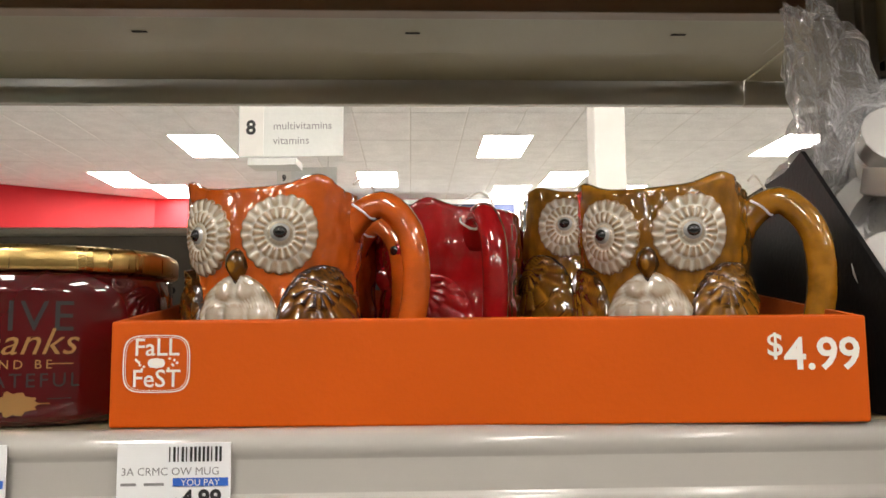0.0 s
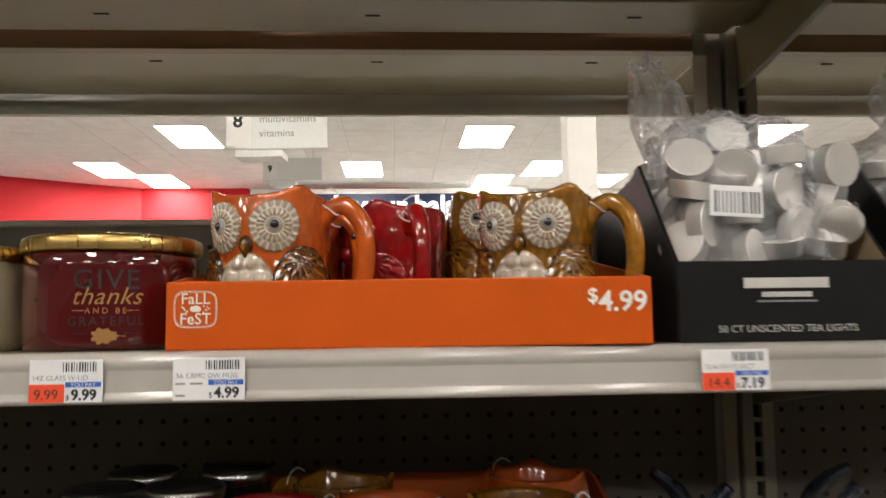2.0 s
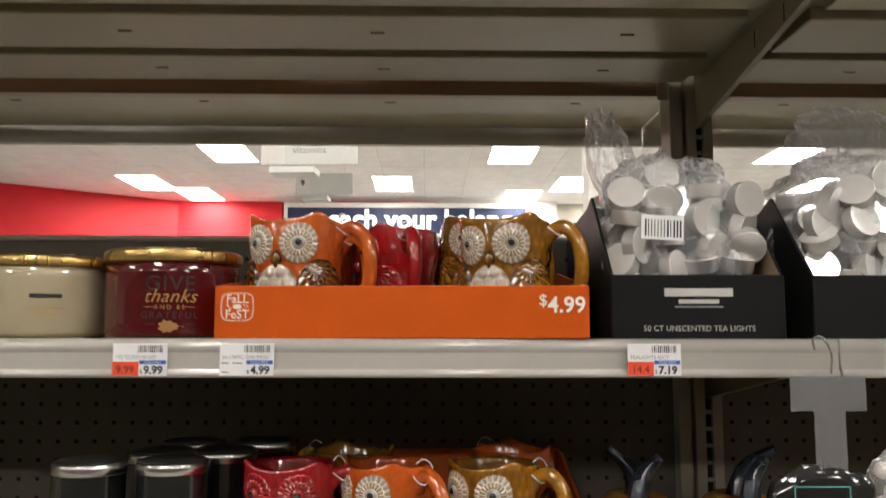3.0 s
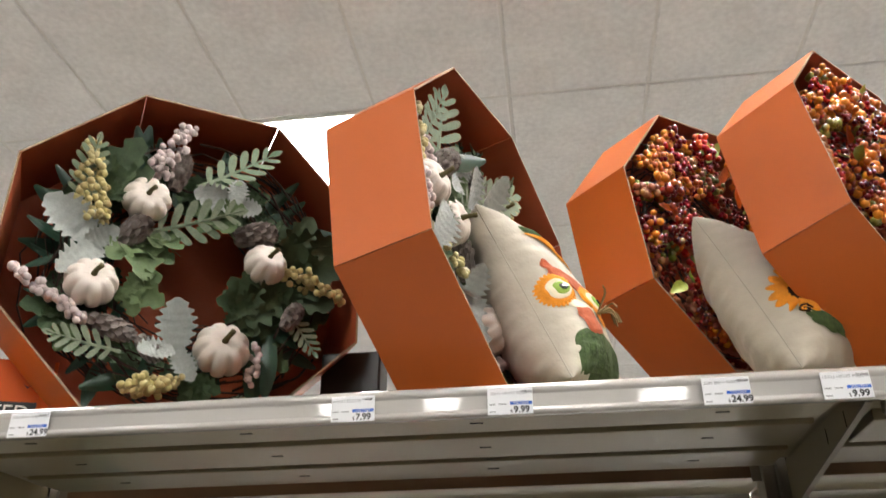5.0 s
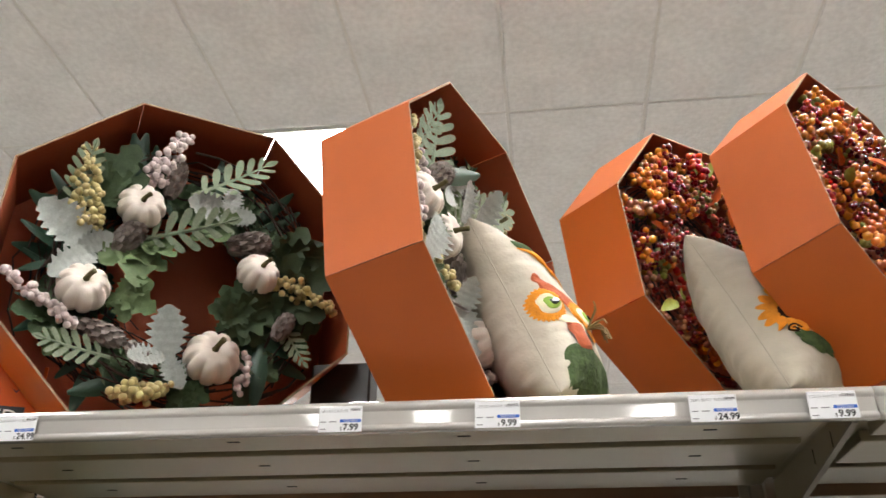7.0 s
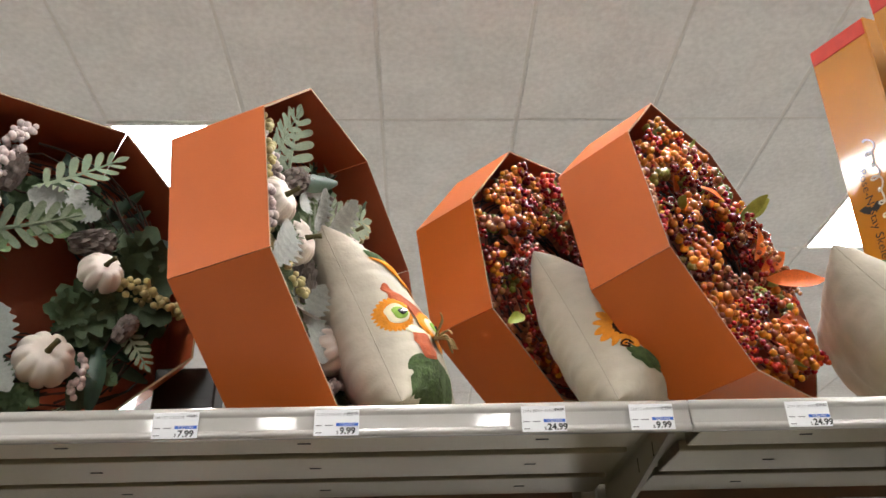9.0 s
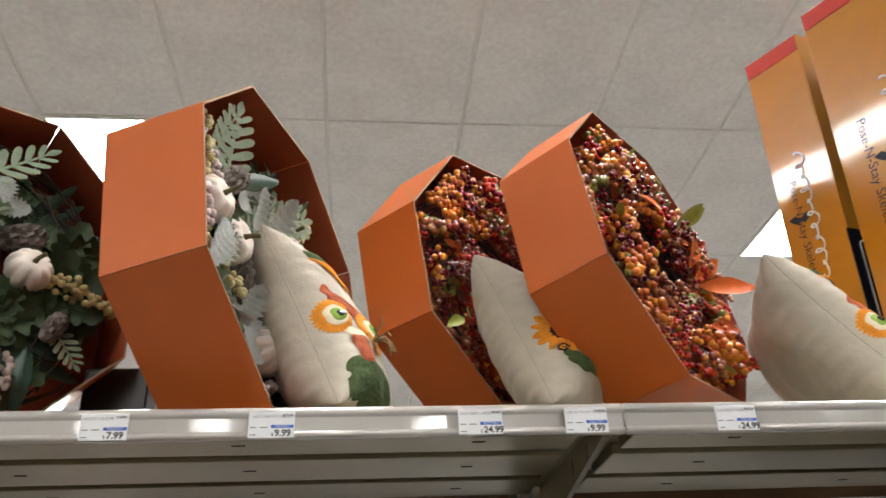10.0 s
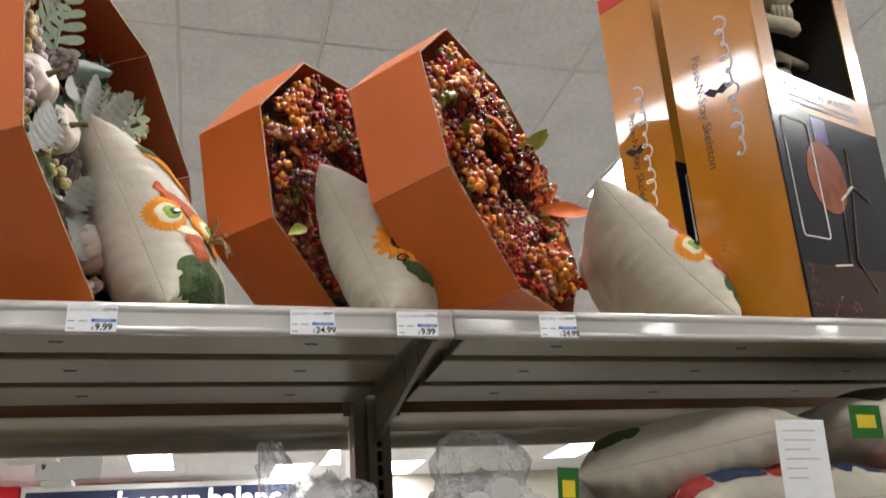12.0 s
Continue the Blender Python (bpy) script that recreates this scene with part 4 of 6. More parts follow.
def pillow_point(a, b, side, W, T, off=0.0):
    """a, b from -1 to 1 across the cushion; its corners are drawn out, its edges pulled in and gathered into puckers."""
    pull = 1 - 0.10 * (1 - b * b) * a * a
    pull2 = 1 - 0.10 * (1 - a * a) * b * b
    x, z = a * W / 2 * pull, b * W / 2 * pull2
    puff = max(0.0, (1 - abs(a) ** 2.4) * (1 - abs(b) ** 2.4)) ** 0.40
    wr = 0.007 * noise.noise(Vector((a * 2.6, b * 2.6, side * 2.0 + 7))) + 0.0035 * noise.noise(Vector((a * 5, b * 5, side)))
    near_a, near_b = abs(a) ** 5 * (1 - b ** 4), abs(b) ** 5 * (1 - a ** 4)
    pucker = near_a * (noise.noise(Vector((b * 11, a, side + 3))) + 0.5 * math.sin(b * 31 + 4 * noise.noise(Vector((b * 4, 0, side)))))
    pucker += near_b * (noise.noise(Vector((a * 11, b, side + 9))) + 0.5 * math.sin(a * 31 + 4 * noise.noise(Vector((a * 4, 1, side)))))
    y = side * (T / 2 * puff + wr * puff + 0.0085 * pucker * puff ** 0.5 + off)
    return (x, y, z)


def pillow(m, label, W=0.31, T=0.15):
    t = thing("throw_pillow", label, "pillow", m, "harvest pillows")
    n = 72
    vs, fs = [], []
    for side in (-1, 1):
        o = len(vs)
        for j in range(n + 1):
            for i in range(n + 1):
                vs.append(pillow_point(math.sin(math.pi / 2 * (2 * i / n - 1)), math.sin(math.pi / 2 * (2 * j / n - 1)), side, W, T))
        for j in range(n):
            for i in range(n):
                q = (o + j * (n + 1) + i, o + j * (n + 1) + i + 1, o + (j + 1) * (n + 1) + i + 1, o + (j + 1) * (n + 1) + i)
                fs.append(q if side < 0 else q[::-1])
    o = (n + 1) * (n + 1)

    def front(k):
        i, j = (k - o) % (n + 1), (k - o) // (n + 1)
        return k - o if k >= o and (i in (0, n) or j in (0, n)) else k
    fs = [tuple(front(k) for k in f) for f in fs]
    part("cover", (vs, fs), M["canvas"], t, smooth=True)
    seam = [pillow_point(a, b, -1, W, T, 0.0006) for a, b in
            [(-1, -1 + k / 15) for k in range(31)] + [(-1 + k / 15, 1) for k in range(1, 31)] + [(1, 1 - k / 15) for k in range(1, 31)] + [(1 - k / 15, -1) for k in range(1, 30)]]
    part("seam", tube([(x, 0, z) for x, y, z in seam], 0.0007, 5), M["thread"], t, "grey stitched edge seam")
    return t


def applique(t, a0, b0, ra, rb, material, name, W=0.31, T=0.15, lift=0.0022, rot=0.0, scallop=0, depth=0.12, n=40, squareness=1.0):
    """A felt shape laid on the front of the cushion; a0 runs over the bulge, from the edge at -1 to the middle at 0."""
    vs, fs = [], []
    rings = 5
    for j in range(rings + 1):
        q = j / rings
        for i in range(n):
            an = 2 * math.pi * i / n
            r = q * (1 + (depth * abs(math.sin(an * scallop / 2)) if scallop and j == rings else 0))
            c, s = math.cos(an), math.sin(an)
            if squareness != 1.0:
                c, s = math.copysign(abs(c) ** squareness, c), math.copysign(abs(s) ** squareness, s)
            da, db = ra * r * c, rb * r * s
            a = math.sin(math.pi / 2 * max(-1, min(1, a0 + da * math.cos(rot) - db * math.sin(rot))))
            b = b0 + da * math.sin(rot) + db * math.cos(rot)
            vs.append(pillow_point(max(-1, min(1, a)), max(-1, min(1, b)), -1, W, T, lift if j < rings else lift * 0.5))
    for j in range(rings):
        for i in range(n):
            k = (i + 1) % n
            fs.append((j * n + i, j * n + k, (j + 1) * n + k, (j + 1) * n + i))
    return part(name, (vs, fs), material, t)


def owl_pillow(m, label):
    t = pillow(m, label)
    applique(t, -0.36, -0.76, 0.44, 0.22, M["felt_green"], "vest_patch", rot=0.15, squareness=0.35)
    applique(t, -0.50, -0.47, 0.125, 0.15, M["felt_rust"], "wing_patch", lift=0.004, rot=0.2, squareness=0.5)
    applique(t, -0.52, -0.31, 0.17, 0.055, M["felt_cream"], "collar_patch", lift=0.0035, rot=-0.25, squareness=0.7)
    applique(t, -0.45, 0.02, 0.28, 0.10, M["felt_rust"], "head_patch", lift=0.003, rot=-0.2, squareness=0.6)
    applique(t, -0.66, 0.10, 0.07, 0.13, M["felt_rust"], "ear_patch", lift=0.0035, rot=0.5)
    applique(t, -0.42, 0.54, 0.30, 0.09, M["felt_green"], "hat_leaf", lift=0.003, rot=-0.3)
    applique(t, -0.38, 0.44, 0.32, 0.045, M["felt_orange"], "hat_band", lift=0.0038, rot=-0.35)
    for a in (-0.74, -0.17):
        e = applique(t, a, -0.14, 0.215, 0.165, M["felt_orange"], "eye", lift=0.005, scallop=26, depth=0.14, n=78)
        applique(e, a, -0.14, 0.160, 0.122, M["felt_cream"], "eye_white", lift=0.0065)
        applique(e, a + 0.01, -0.14, 0.105, 0.080, M["felt_lime"], "iris", lift=0.008)
        applique(e, a + 0.015, -0.14, 0.052, 0.040, M["button"], "pupil", lift=0.0105)
    applique(t, -0.40, -0.22, 0.05, 0.10, M["felt_orange"], "beak", lift=0.007)
    bow = []
    q = Vector(pillow_point(math.sin(-0.30 * math.pi / 2), -0.33, -1, 0.31, 0.15, 0.004))
    for k in range(14):
        an = random.uniform(0, 6.28)
        tip = q + Vector((0.040 * math.cos(an), -0.014 - 0.012 * random.random(), 0.026 * math.sin(an)))
        bow.append(tube(curve_points([q, (q + tip) / 2 + Vector((0, -0.010, 0.006)), tip], 8), 0.0013, 5))
    part("raffia_bow", join(*bow), M["raffia"], t, "raffia straw bow")
    return t


def sunflower_pillow(m, label):
    t = pillow(m, label)
    a0, b0 = -0.58, -0.22
    f = applique(t, a0, b0, 0.17, 0.13, M["felt_brown"], "sunflower_centre", lift=0.007)
    for k in range(16):
        an = 2 * math.pi * k / 16
        applique(f, a0 + 0.25 * math.cos(an), b0 + 0.19 * math.sin(an), 0.11, 0.045, M["felt_orange"], "petal", lift=0.005, rot=an, n=14)
    applique(t, -0.50, -0.60, 0.18, 0.08, M["felt_green"], "leaf", lift=0.004, rot=-0.4, scallop=7, depth=0.3)
    applique(t, -0.22, -0.52, 0.2, 0.08, M["felt_green"], "leaf", lift=0.004, rot=0.5, scallop=7, depth=0.3)
    curl = [pillow_point(math.sin(math.pi / 2 * (-0.68 + 0.075 * math.cos(k * 0.5) * (1 - k / 22))), -0.46 + 0.06 * math.sin(k * 0.5) * (1 - k / 22), -1, 0.31, 0.15, 0.004) for k in range(18)]
    part("vine_curl", tube(curl, 0.0016, 6), M["felt_brown"], t, "dark stitched vine curl")
    return t


def resting(centre, across, up):
    """The pose of a cushion from its middle, the way its width runs and the way its height runs."""
    u, v = Vector(across).normalized(), Vector(up).normalized()
    m = Matrix((u, v.cross(u), v)).transposed().to_4x4()
    m.translation = centre
    return m


owl_pillow(resting((-0.366, 0.162, 1.9325), (0.2057, 0.9764, -0.0651), (-0.3796, 0.1410, 0.9143)), "cream canvas throw pillow with a felt owl, leaning")
sunflower_pillow(resting((-0.002, 0.228, 1.942), (0.5702, 0.8120, -0.1246), (-0.2552, 0.3193, 0.9126)), "cream canvas throw pillow with a felt sunflower")
owl_pillow(resting((0.435, 0.168, 1.9185), (0.3398, 0.9392, -0.0486), (-0.4963, 0.2229, 0.8390)), "cream canvas throw pillow with a felt owl, leaning far over")


# ---------------------------------------------------------------- wreaths
M["twig"] = mat("dark_twigs", (0.035, 0.02, 0.013), 0.9, var=0.4, scale=60)
M["miller"] = mat("dusty_miller_leaf", (0.33, 0.35, 0.325), 0.9, var=0.15, scale=60, bump=0.5, bscale=150, rand=0.12, sheen=0.4)
M["sage"] = mat("pale_sage_leaf", (0.195, 0.235, 0.155), 0.75, var=0.22, scale=70, bump=0.3, rand=0.15)
M["green"] = mat("green_silk_leaf", (0.045, 0.078, 0.032), 0.6, var=0.3, scale=50, bump=0.3, rand=0.25)
M["mid"] = mat("mid_green_silk_leaf", (0.095, 0.140, 0.055), 0.65, var=0.25, scale=60, bump=0.3, rand=0.2)
M["blade"] = mat("dark_green_blade", (0.018, 0.055, 0.030), 0.45, var=0.25, scale=30, rand=0.2, stretch=(0.2, 1, 1))
M["pumpkin_white"] = mat("white_pumpkin_skin", (0.70, 0.62, 0.55), 0.5, var=0.10, scale=25, bump=0.15)
M["stem"] = mat("olive_stem", (0.10, 0.085, 0.03), 0.8, var=0.3, scale=80)
M["cone"] = mat("frosted_pinecone", (0.07, 0.045, 0.035), 0.85, var=0.4, scale=80, col2=(0.30, 0.26, 0.24))
M["berry_yellow"] = island(mat("cream_yellow_berry", (0.50, 0.42, 0.19), 0.45, var=0.12, scale=90), 0.15, 0.01)
M["berry_white"] = island(mat("pinkish_white_berry", (0.62, 0.52, 0.51), 0.5, var=0.12, scale=90), 0.12, 0.01)
M["b_red"] = island(mat("red_berry", (0.46, 0.022, 0.010), 0.2, var=0.3, scale=90, coat=0.5), 0.5, 0.012)
M["b_orange"] = island(mat("orange_berry", (0.66, 0.19, 0.018), 0.22, var=0.3, scale=90, coat=0.5), 0.35, 0.02)
M["b_maroon"] = island(mat("maroon_berry", (0.19, 0.013, 0.007), 0.22, var=0.4, scale=90, coat=0.5), 0.6, 0.008)
M["b_green"] = island(mat("olive_berry", (0.22, 0.19, 0.035), 0.22, var=0.3, scale=90, coat=0.5), 0.3, 0.04)
M["b_tan"] = island(mat("russet_berry", (0.36, 0.12, 0.045), 0.25, var=0.3, scale=90, coat=0.5), 0.3, 0.02)
M["leaf_orange"] = mat("orange_silk_leaf", (0.68, 0.13, 0.012), 0.55, var=0.25, scale=40, rand=0.2)
M["leaf_lime"] = mat("lime_silk_leaf", (0.36, 0.38, 0.06), 0.55, var=0.25, scale=40, rand=0.2)


def flat_leaf(outline, rows, curl, cup):
    """A leaf from its half-width along the midrib: two edges, the rib and a line between, bent along and across."""
    vs, fs = [], []
    for k in range(rows + 1):
        s = k / rows
        w = outline(s)
        z = curl * s * s
        for q in (-1, -0.5, 0, 0.5, 1):
            vs.append((s, q * w, z + cup * (q * w) ** 2 * 4 + (0.012 if q == 0 else 0) - 0.03 * curl * abs(q)))
    for k in range(rows):
        for i in range(4):
            a = k * 5 + i
            fs.append((a, a + 5, a + 6, a + 1))
    return vs, fs


def miller_leaf(curl):
    return flat_leaf(lambda s: 0.015 + 0.30 * math.sin(math.pi * min(1, s * 0.93 + 0.05)) ** 0.7 * (1 + 0.20 * math.sin(s * 44)) if s < 0.98 else 0.03, 40, curl, 0.3)


def blade_leaf(curl):
    return flat_leaf(lambda s: 0.01 + 0.125 * math.sin(math.pi * min(1, s * 0.9 + 0.07)) ** 0.8, 18, curl * 0.5, -0.25)


def simple_leaf(curl):
    return flat_leaf(lambda s: 0.008 + 0.20 * math.sin(math.pi * min(1, s * 0.96 + 0.02)) ** 0.9, 14, curl, 0.6)


def fern_leaf(curl):
    """A leaf cut nearly to the rib into rounded fingers."""
    pieces = [flat_leaf(lambda s: 0.030 * (1 - s * 0.6), 12, curl, 0)]
    for k in range(6):
        s = 0.14 + 0.135 * k
        ln = 0.29 * math.sin(math.pi * (0.28 + 0.60 * (k / 6))) ** 0.9
        for side in (-1, 1):
            f, q = flat_leaf(lambda a: 0.075 + 0.085 * math.sin(math.pi * min(1, a * 0.8)) if a < 0.95 else 0.07, 7, 0.12, 0.1)
            m = pose(s, 0, curl * s * s + 0.004 * side, 0, 0, side * (62 - 3 * k)) @ Matrix.Diagonal((ln, ln, ln, 1))
            pieces.append(moved((f, q), m))
    f, q = flat_leaf(lambda a: 0.30 * math.sin(math.pi * min(1, a * 0.85 + 0.1)), 6, 0.1, 0.1)
    pieces.append(moved((f, q), pose(0.9, 0, curl * 0.81) @ Matrix.Diagonal((0.16, 0.16, 0.16, 1))))
    return join(*pieces)


def maple_leaf(curl):
    """A leaf of five pointed lobes with toothed edges."""
    pieces = []
    for ang, ln, w in ((0, 1.0, 0.24), (48, 0.82, 0.22), (-48, 0.82, 0.22), (98, 0.5, 0.22), (-98, 0.5, 0.22)):
        f, q = flat_leaf(lambda s: (0.10 + w * math.sin(math.pi * min(1, s * 0.8 + 0.2))) * (1 + 0.22 * math.sin(s * 24)) if s < 0.97 else 0.02, 20, curl, 0.35)
        pieces.append(moved((f, q), pose(0.12, 0, 0.004 * abs(ang) / 50, 0, 0, ang) @ Matrix.Diagonal((ln * 0.85, ln * 0.85, ln * 0.85, 1))))
    pieces.append(flat_leaf(lambda s: 0.015, 3, 0, 0))
    return join(*pieces)


LEAVES = {}
for kind, fn, material in (("miller", miller_leaf, "miller"), ("blade", blade_leaf, "blade"), ("fern", fern_leaf, "sage"), ("maple", maple_leaf, "green"),
                           ("lime", simple_leaf, "leaf_lime"), ("orange", simple_leaf, "leaf_orange"), ("sage", maple_leaf, "mid")):
    for v, curl in enumerate((0.10, 0.28, -0.12)):
        me = bpy.data.meshes.new(kind + "_leaf")
        vv, ff = fn(curl)
        me.from_pydata(vv, [], ff)
        me.polygons.foreach_set("use_smooth", [True] * len(ff))
        me.materials.append(M[material])
        LEAVES[kind, v] = me


def leaf(t, kind, base, tip, y, v=0, rise=0.0, twist=0.0):
    """One leaf of the wreath, from base to tip on its face, y deep in the box."""
    lim = t["reach"] - (0.022 if kind == "fern" else 0.006)
    ends = []
    for q in (base, tip):
        ext = max(abs(q[0]), abs(q[1]), (abs(q[0]) + abs(q[1])) * 0.7071)
        k = min(1.0, lim / ext) if y > -0.001 or kind == "fern" else 1.0
        ends.append((q[0] * k, q[1] * k))
    b = Vector((ends[0][0], y, ends[0][1]))
    e = Vector((ends[1][0], y - rise, ends[1][1]))
    X = (e - b)
    L = X.length
    X.normalize()
    Z = Vector((0, -1, 0))
    Z = (Z - X * Z.dot(X)).normalized()
    Y = Z.cross(X)
    m = Matrix((X * L, Y * L, Z * L)).transposed().to_4x4()
    m.translation = b
    ob = new("leaf", LEAVES[kind, v])
    ob.parent = t
    ob.matrix_basis = m @ Matrix.Rotation(twist, 4, "X")
    return ob


def sphere_mesh(r, n=8, rows=6):
    vs, fs = [], []
    for j in range(rows + 1):
        ph = math.pi * j / rows
        for i in range(n):
            a = 2 * math.pi * i / n
            vs.append((r * math.sin(ph) * math.cos(a), r * math.sin(ph) * math.sin(a), r * math.cos(ph)))
    for j in range(rows):
        for i in range(n):
            k = (i + 1) % n
            fs.append((j * n + i, (j + 1) * n + i, (j + 1) * n + k, j * n + k))
    return vs, fs


def berry_spray(t, a, b, y, material, count, r, spread, rnd, seg=10):
    """A spray of berries crowded round a stalk from a to b."""
    balls = []
    for k in range(count):
        s = k / count
        wide = spread * (0.45 + 0.75 * math.sin(math.pi * min(1, 0.25 + s * 0.7)))
        an = rnd.uniform(0, 6.283)
        p = Vector((a[0] + (b[0] - a[0]) * s, y, a[1] + (b[1] - a[1]) * s))
        rad = wide * math.sqrt(rnd.uniform(0.25, 1))
        p += Vector((math.cos(an) * rad, math.sin(an) * rad * 0.8 - 0.004, rnd.uniform(-1, 1) * rad * 0.6))
        q = r * rnd.uniform(0.8, 1.15)
        balls.append(([(x + p.x, yy + p.y, z + p.z) for x, yy, z in sphere_mesh(q, seg, 7)[0]], sphere_mesh(q, seg, 7)[1]))
    return part("berry_spray", join(*balls), material, t, "spray of small round berries", smooth=True)


def pumpkin_mesh(r, squash=0.8, ribs=9, n=54, rows=16):
    vs, fs = [], []
    for j in range(rows + 1):
        ph = math.pi * j / rows
        for i in range(n):
            a = 2 * math.pi * i / n
            groove = 1 - 0.20 * (1 - abs(math.sin(a * ribs / 2))) ** 2.2 * math.sin(ph) ** 0.5
            rr = r * math.sin(ph) ** 0.8 * groove
            z = r * squash * math.cos(ph) * (1 - 0.30 * math.exp(-(math.sin(ph) / 0.35) ** 2))
            vs.append((rr * math.cos(a), rr * math.sin(a), z))
    for j in range(rows):
        for i in range(n):
            k = (i + 1) % n
            fs.append((j * n + i, (j + 1) * n + i, (j + 1) * n + k, j * n + k))
    return vs, fs


def wreath_pumpkin(t, u, v, r, y, tilt):
    p = part("pumpkin", pumpkin_mesh(r), M["pumpkin_white"], t, "small ribbed white pumpkin", smooth=True, m=pose(u, y, v, 90 + tilt[0], tilt[1], 0))
    s = r * 0.55
    part("pumpkin_stem", tube(curve_points([(0, 0, s * 0.8), (0.1 * s, 0, s * 1.5), (0.35 * s, 0.1 * s, s * 2.1)], 8), [s * 0.32, s * 0.24, s * 0.2, s * 0.18, s * 0.17, s * 0.17, s * 0.18, s * 0.2], 9), M["stem"], p, "short olive stem", smooth=True)


def pinecone(t, a, b, y, r):
    """Rows of turned scales round a core from a to b."""
    A, B = Vector((a[0], y, a[1])), Vector((b[0], y - 0.005, b[1]))
    d = (B - A)
    L = max(d.length, r * 2.3)
    d.normalize()
    B = A + d * L
    pieces = []
    rot = d.to_track_quat("Z", "Y").to_matrix().to_4x4()
    rings = 8
    for j in range(rings):
        s = j / (rings - 1)
        rr = r * math.sin(math.pi * (0.25 + 0.66 * s)) ** 0.7
        cnt = 7
        for k in range(cnt):
            an = 2 * math.pi * (k + 0.5 * (j % 2)) / cnt
            f, q = flat_leaf(lambda a: 0.14 + 0.26 * math.sin(math.pi * min(1, a * 0.75 + 0.1)), 5, 0.45, -0.2)
            m = Matrix.Translation(A) @ rot @ pose(0, 0, s * L, 0, 0, math.degrees(an)) @ pose(rr * 0.25, 0, 0, 0, -34, 0) @ Matrix.Diagonal((rr * 0.95, rr * 0.9, rr * 0.95, 1))
            pieces.append(moved((f, q), m))
    core = tube([A, A + d * L * 0.5, B], [r * 0.4, r * 0.55, r * 0.25], 8)
    return tagged(part("pinecone", join(core, *pieces), M["cone"], t, "brown pinecone with frosted scales"), kind="stuff")


def twig_ring(t, rnd, R0=0.16, count=240, material="twig", depth=0.075):
    tubes = []
    for k in range(count):
        a0 = rnd.uniform(0, 6.283)
        r0 = R0 + rnd.uniform(-0.36, 0.36) * R0
        y = depth + rnd.uniform(-0.03, 0.03)
        pts = []
        for i in range(6):
            a = a0 + i * 0.17
            r = r0 + rnd.uniform(-0.008, 0.008) + (i * 0.006 if k % 4 == 0 else 0)
            pts.append((r * math.cos(a), y + rnd.uniform(-0.004, 0.004), r * math.sin(a)))
        tubes.append(tube(pts, rnd.uniform(0.0009, 0.0022), 5))
    return tagged(part("twig_ring", join(*tubes), M[material], t, "ring of dark wound twigs"), kind="stuff")


PUMPKINS_A = ((-0.077, 0.082, 0.036), (-0.130, -0.068, 0.037), (0.111, 0.008, 0.034), (0.060, -0.141, 0.041))


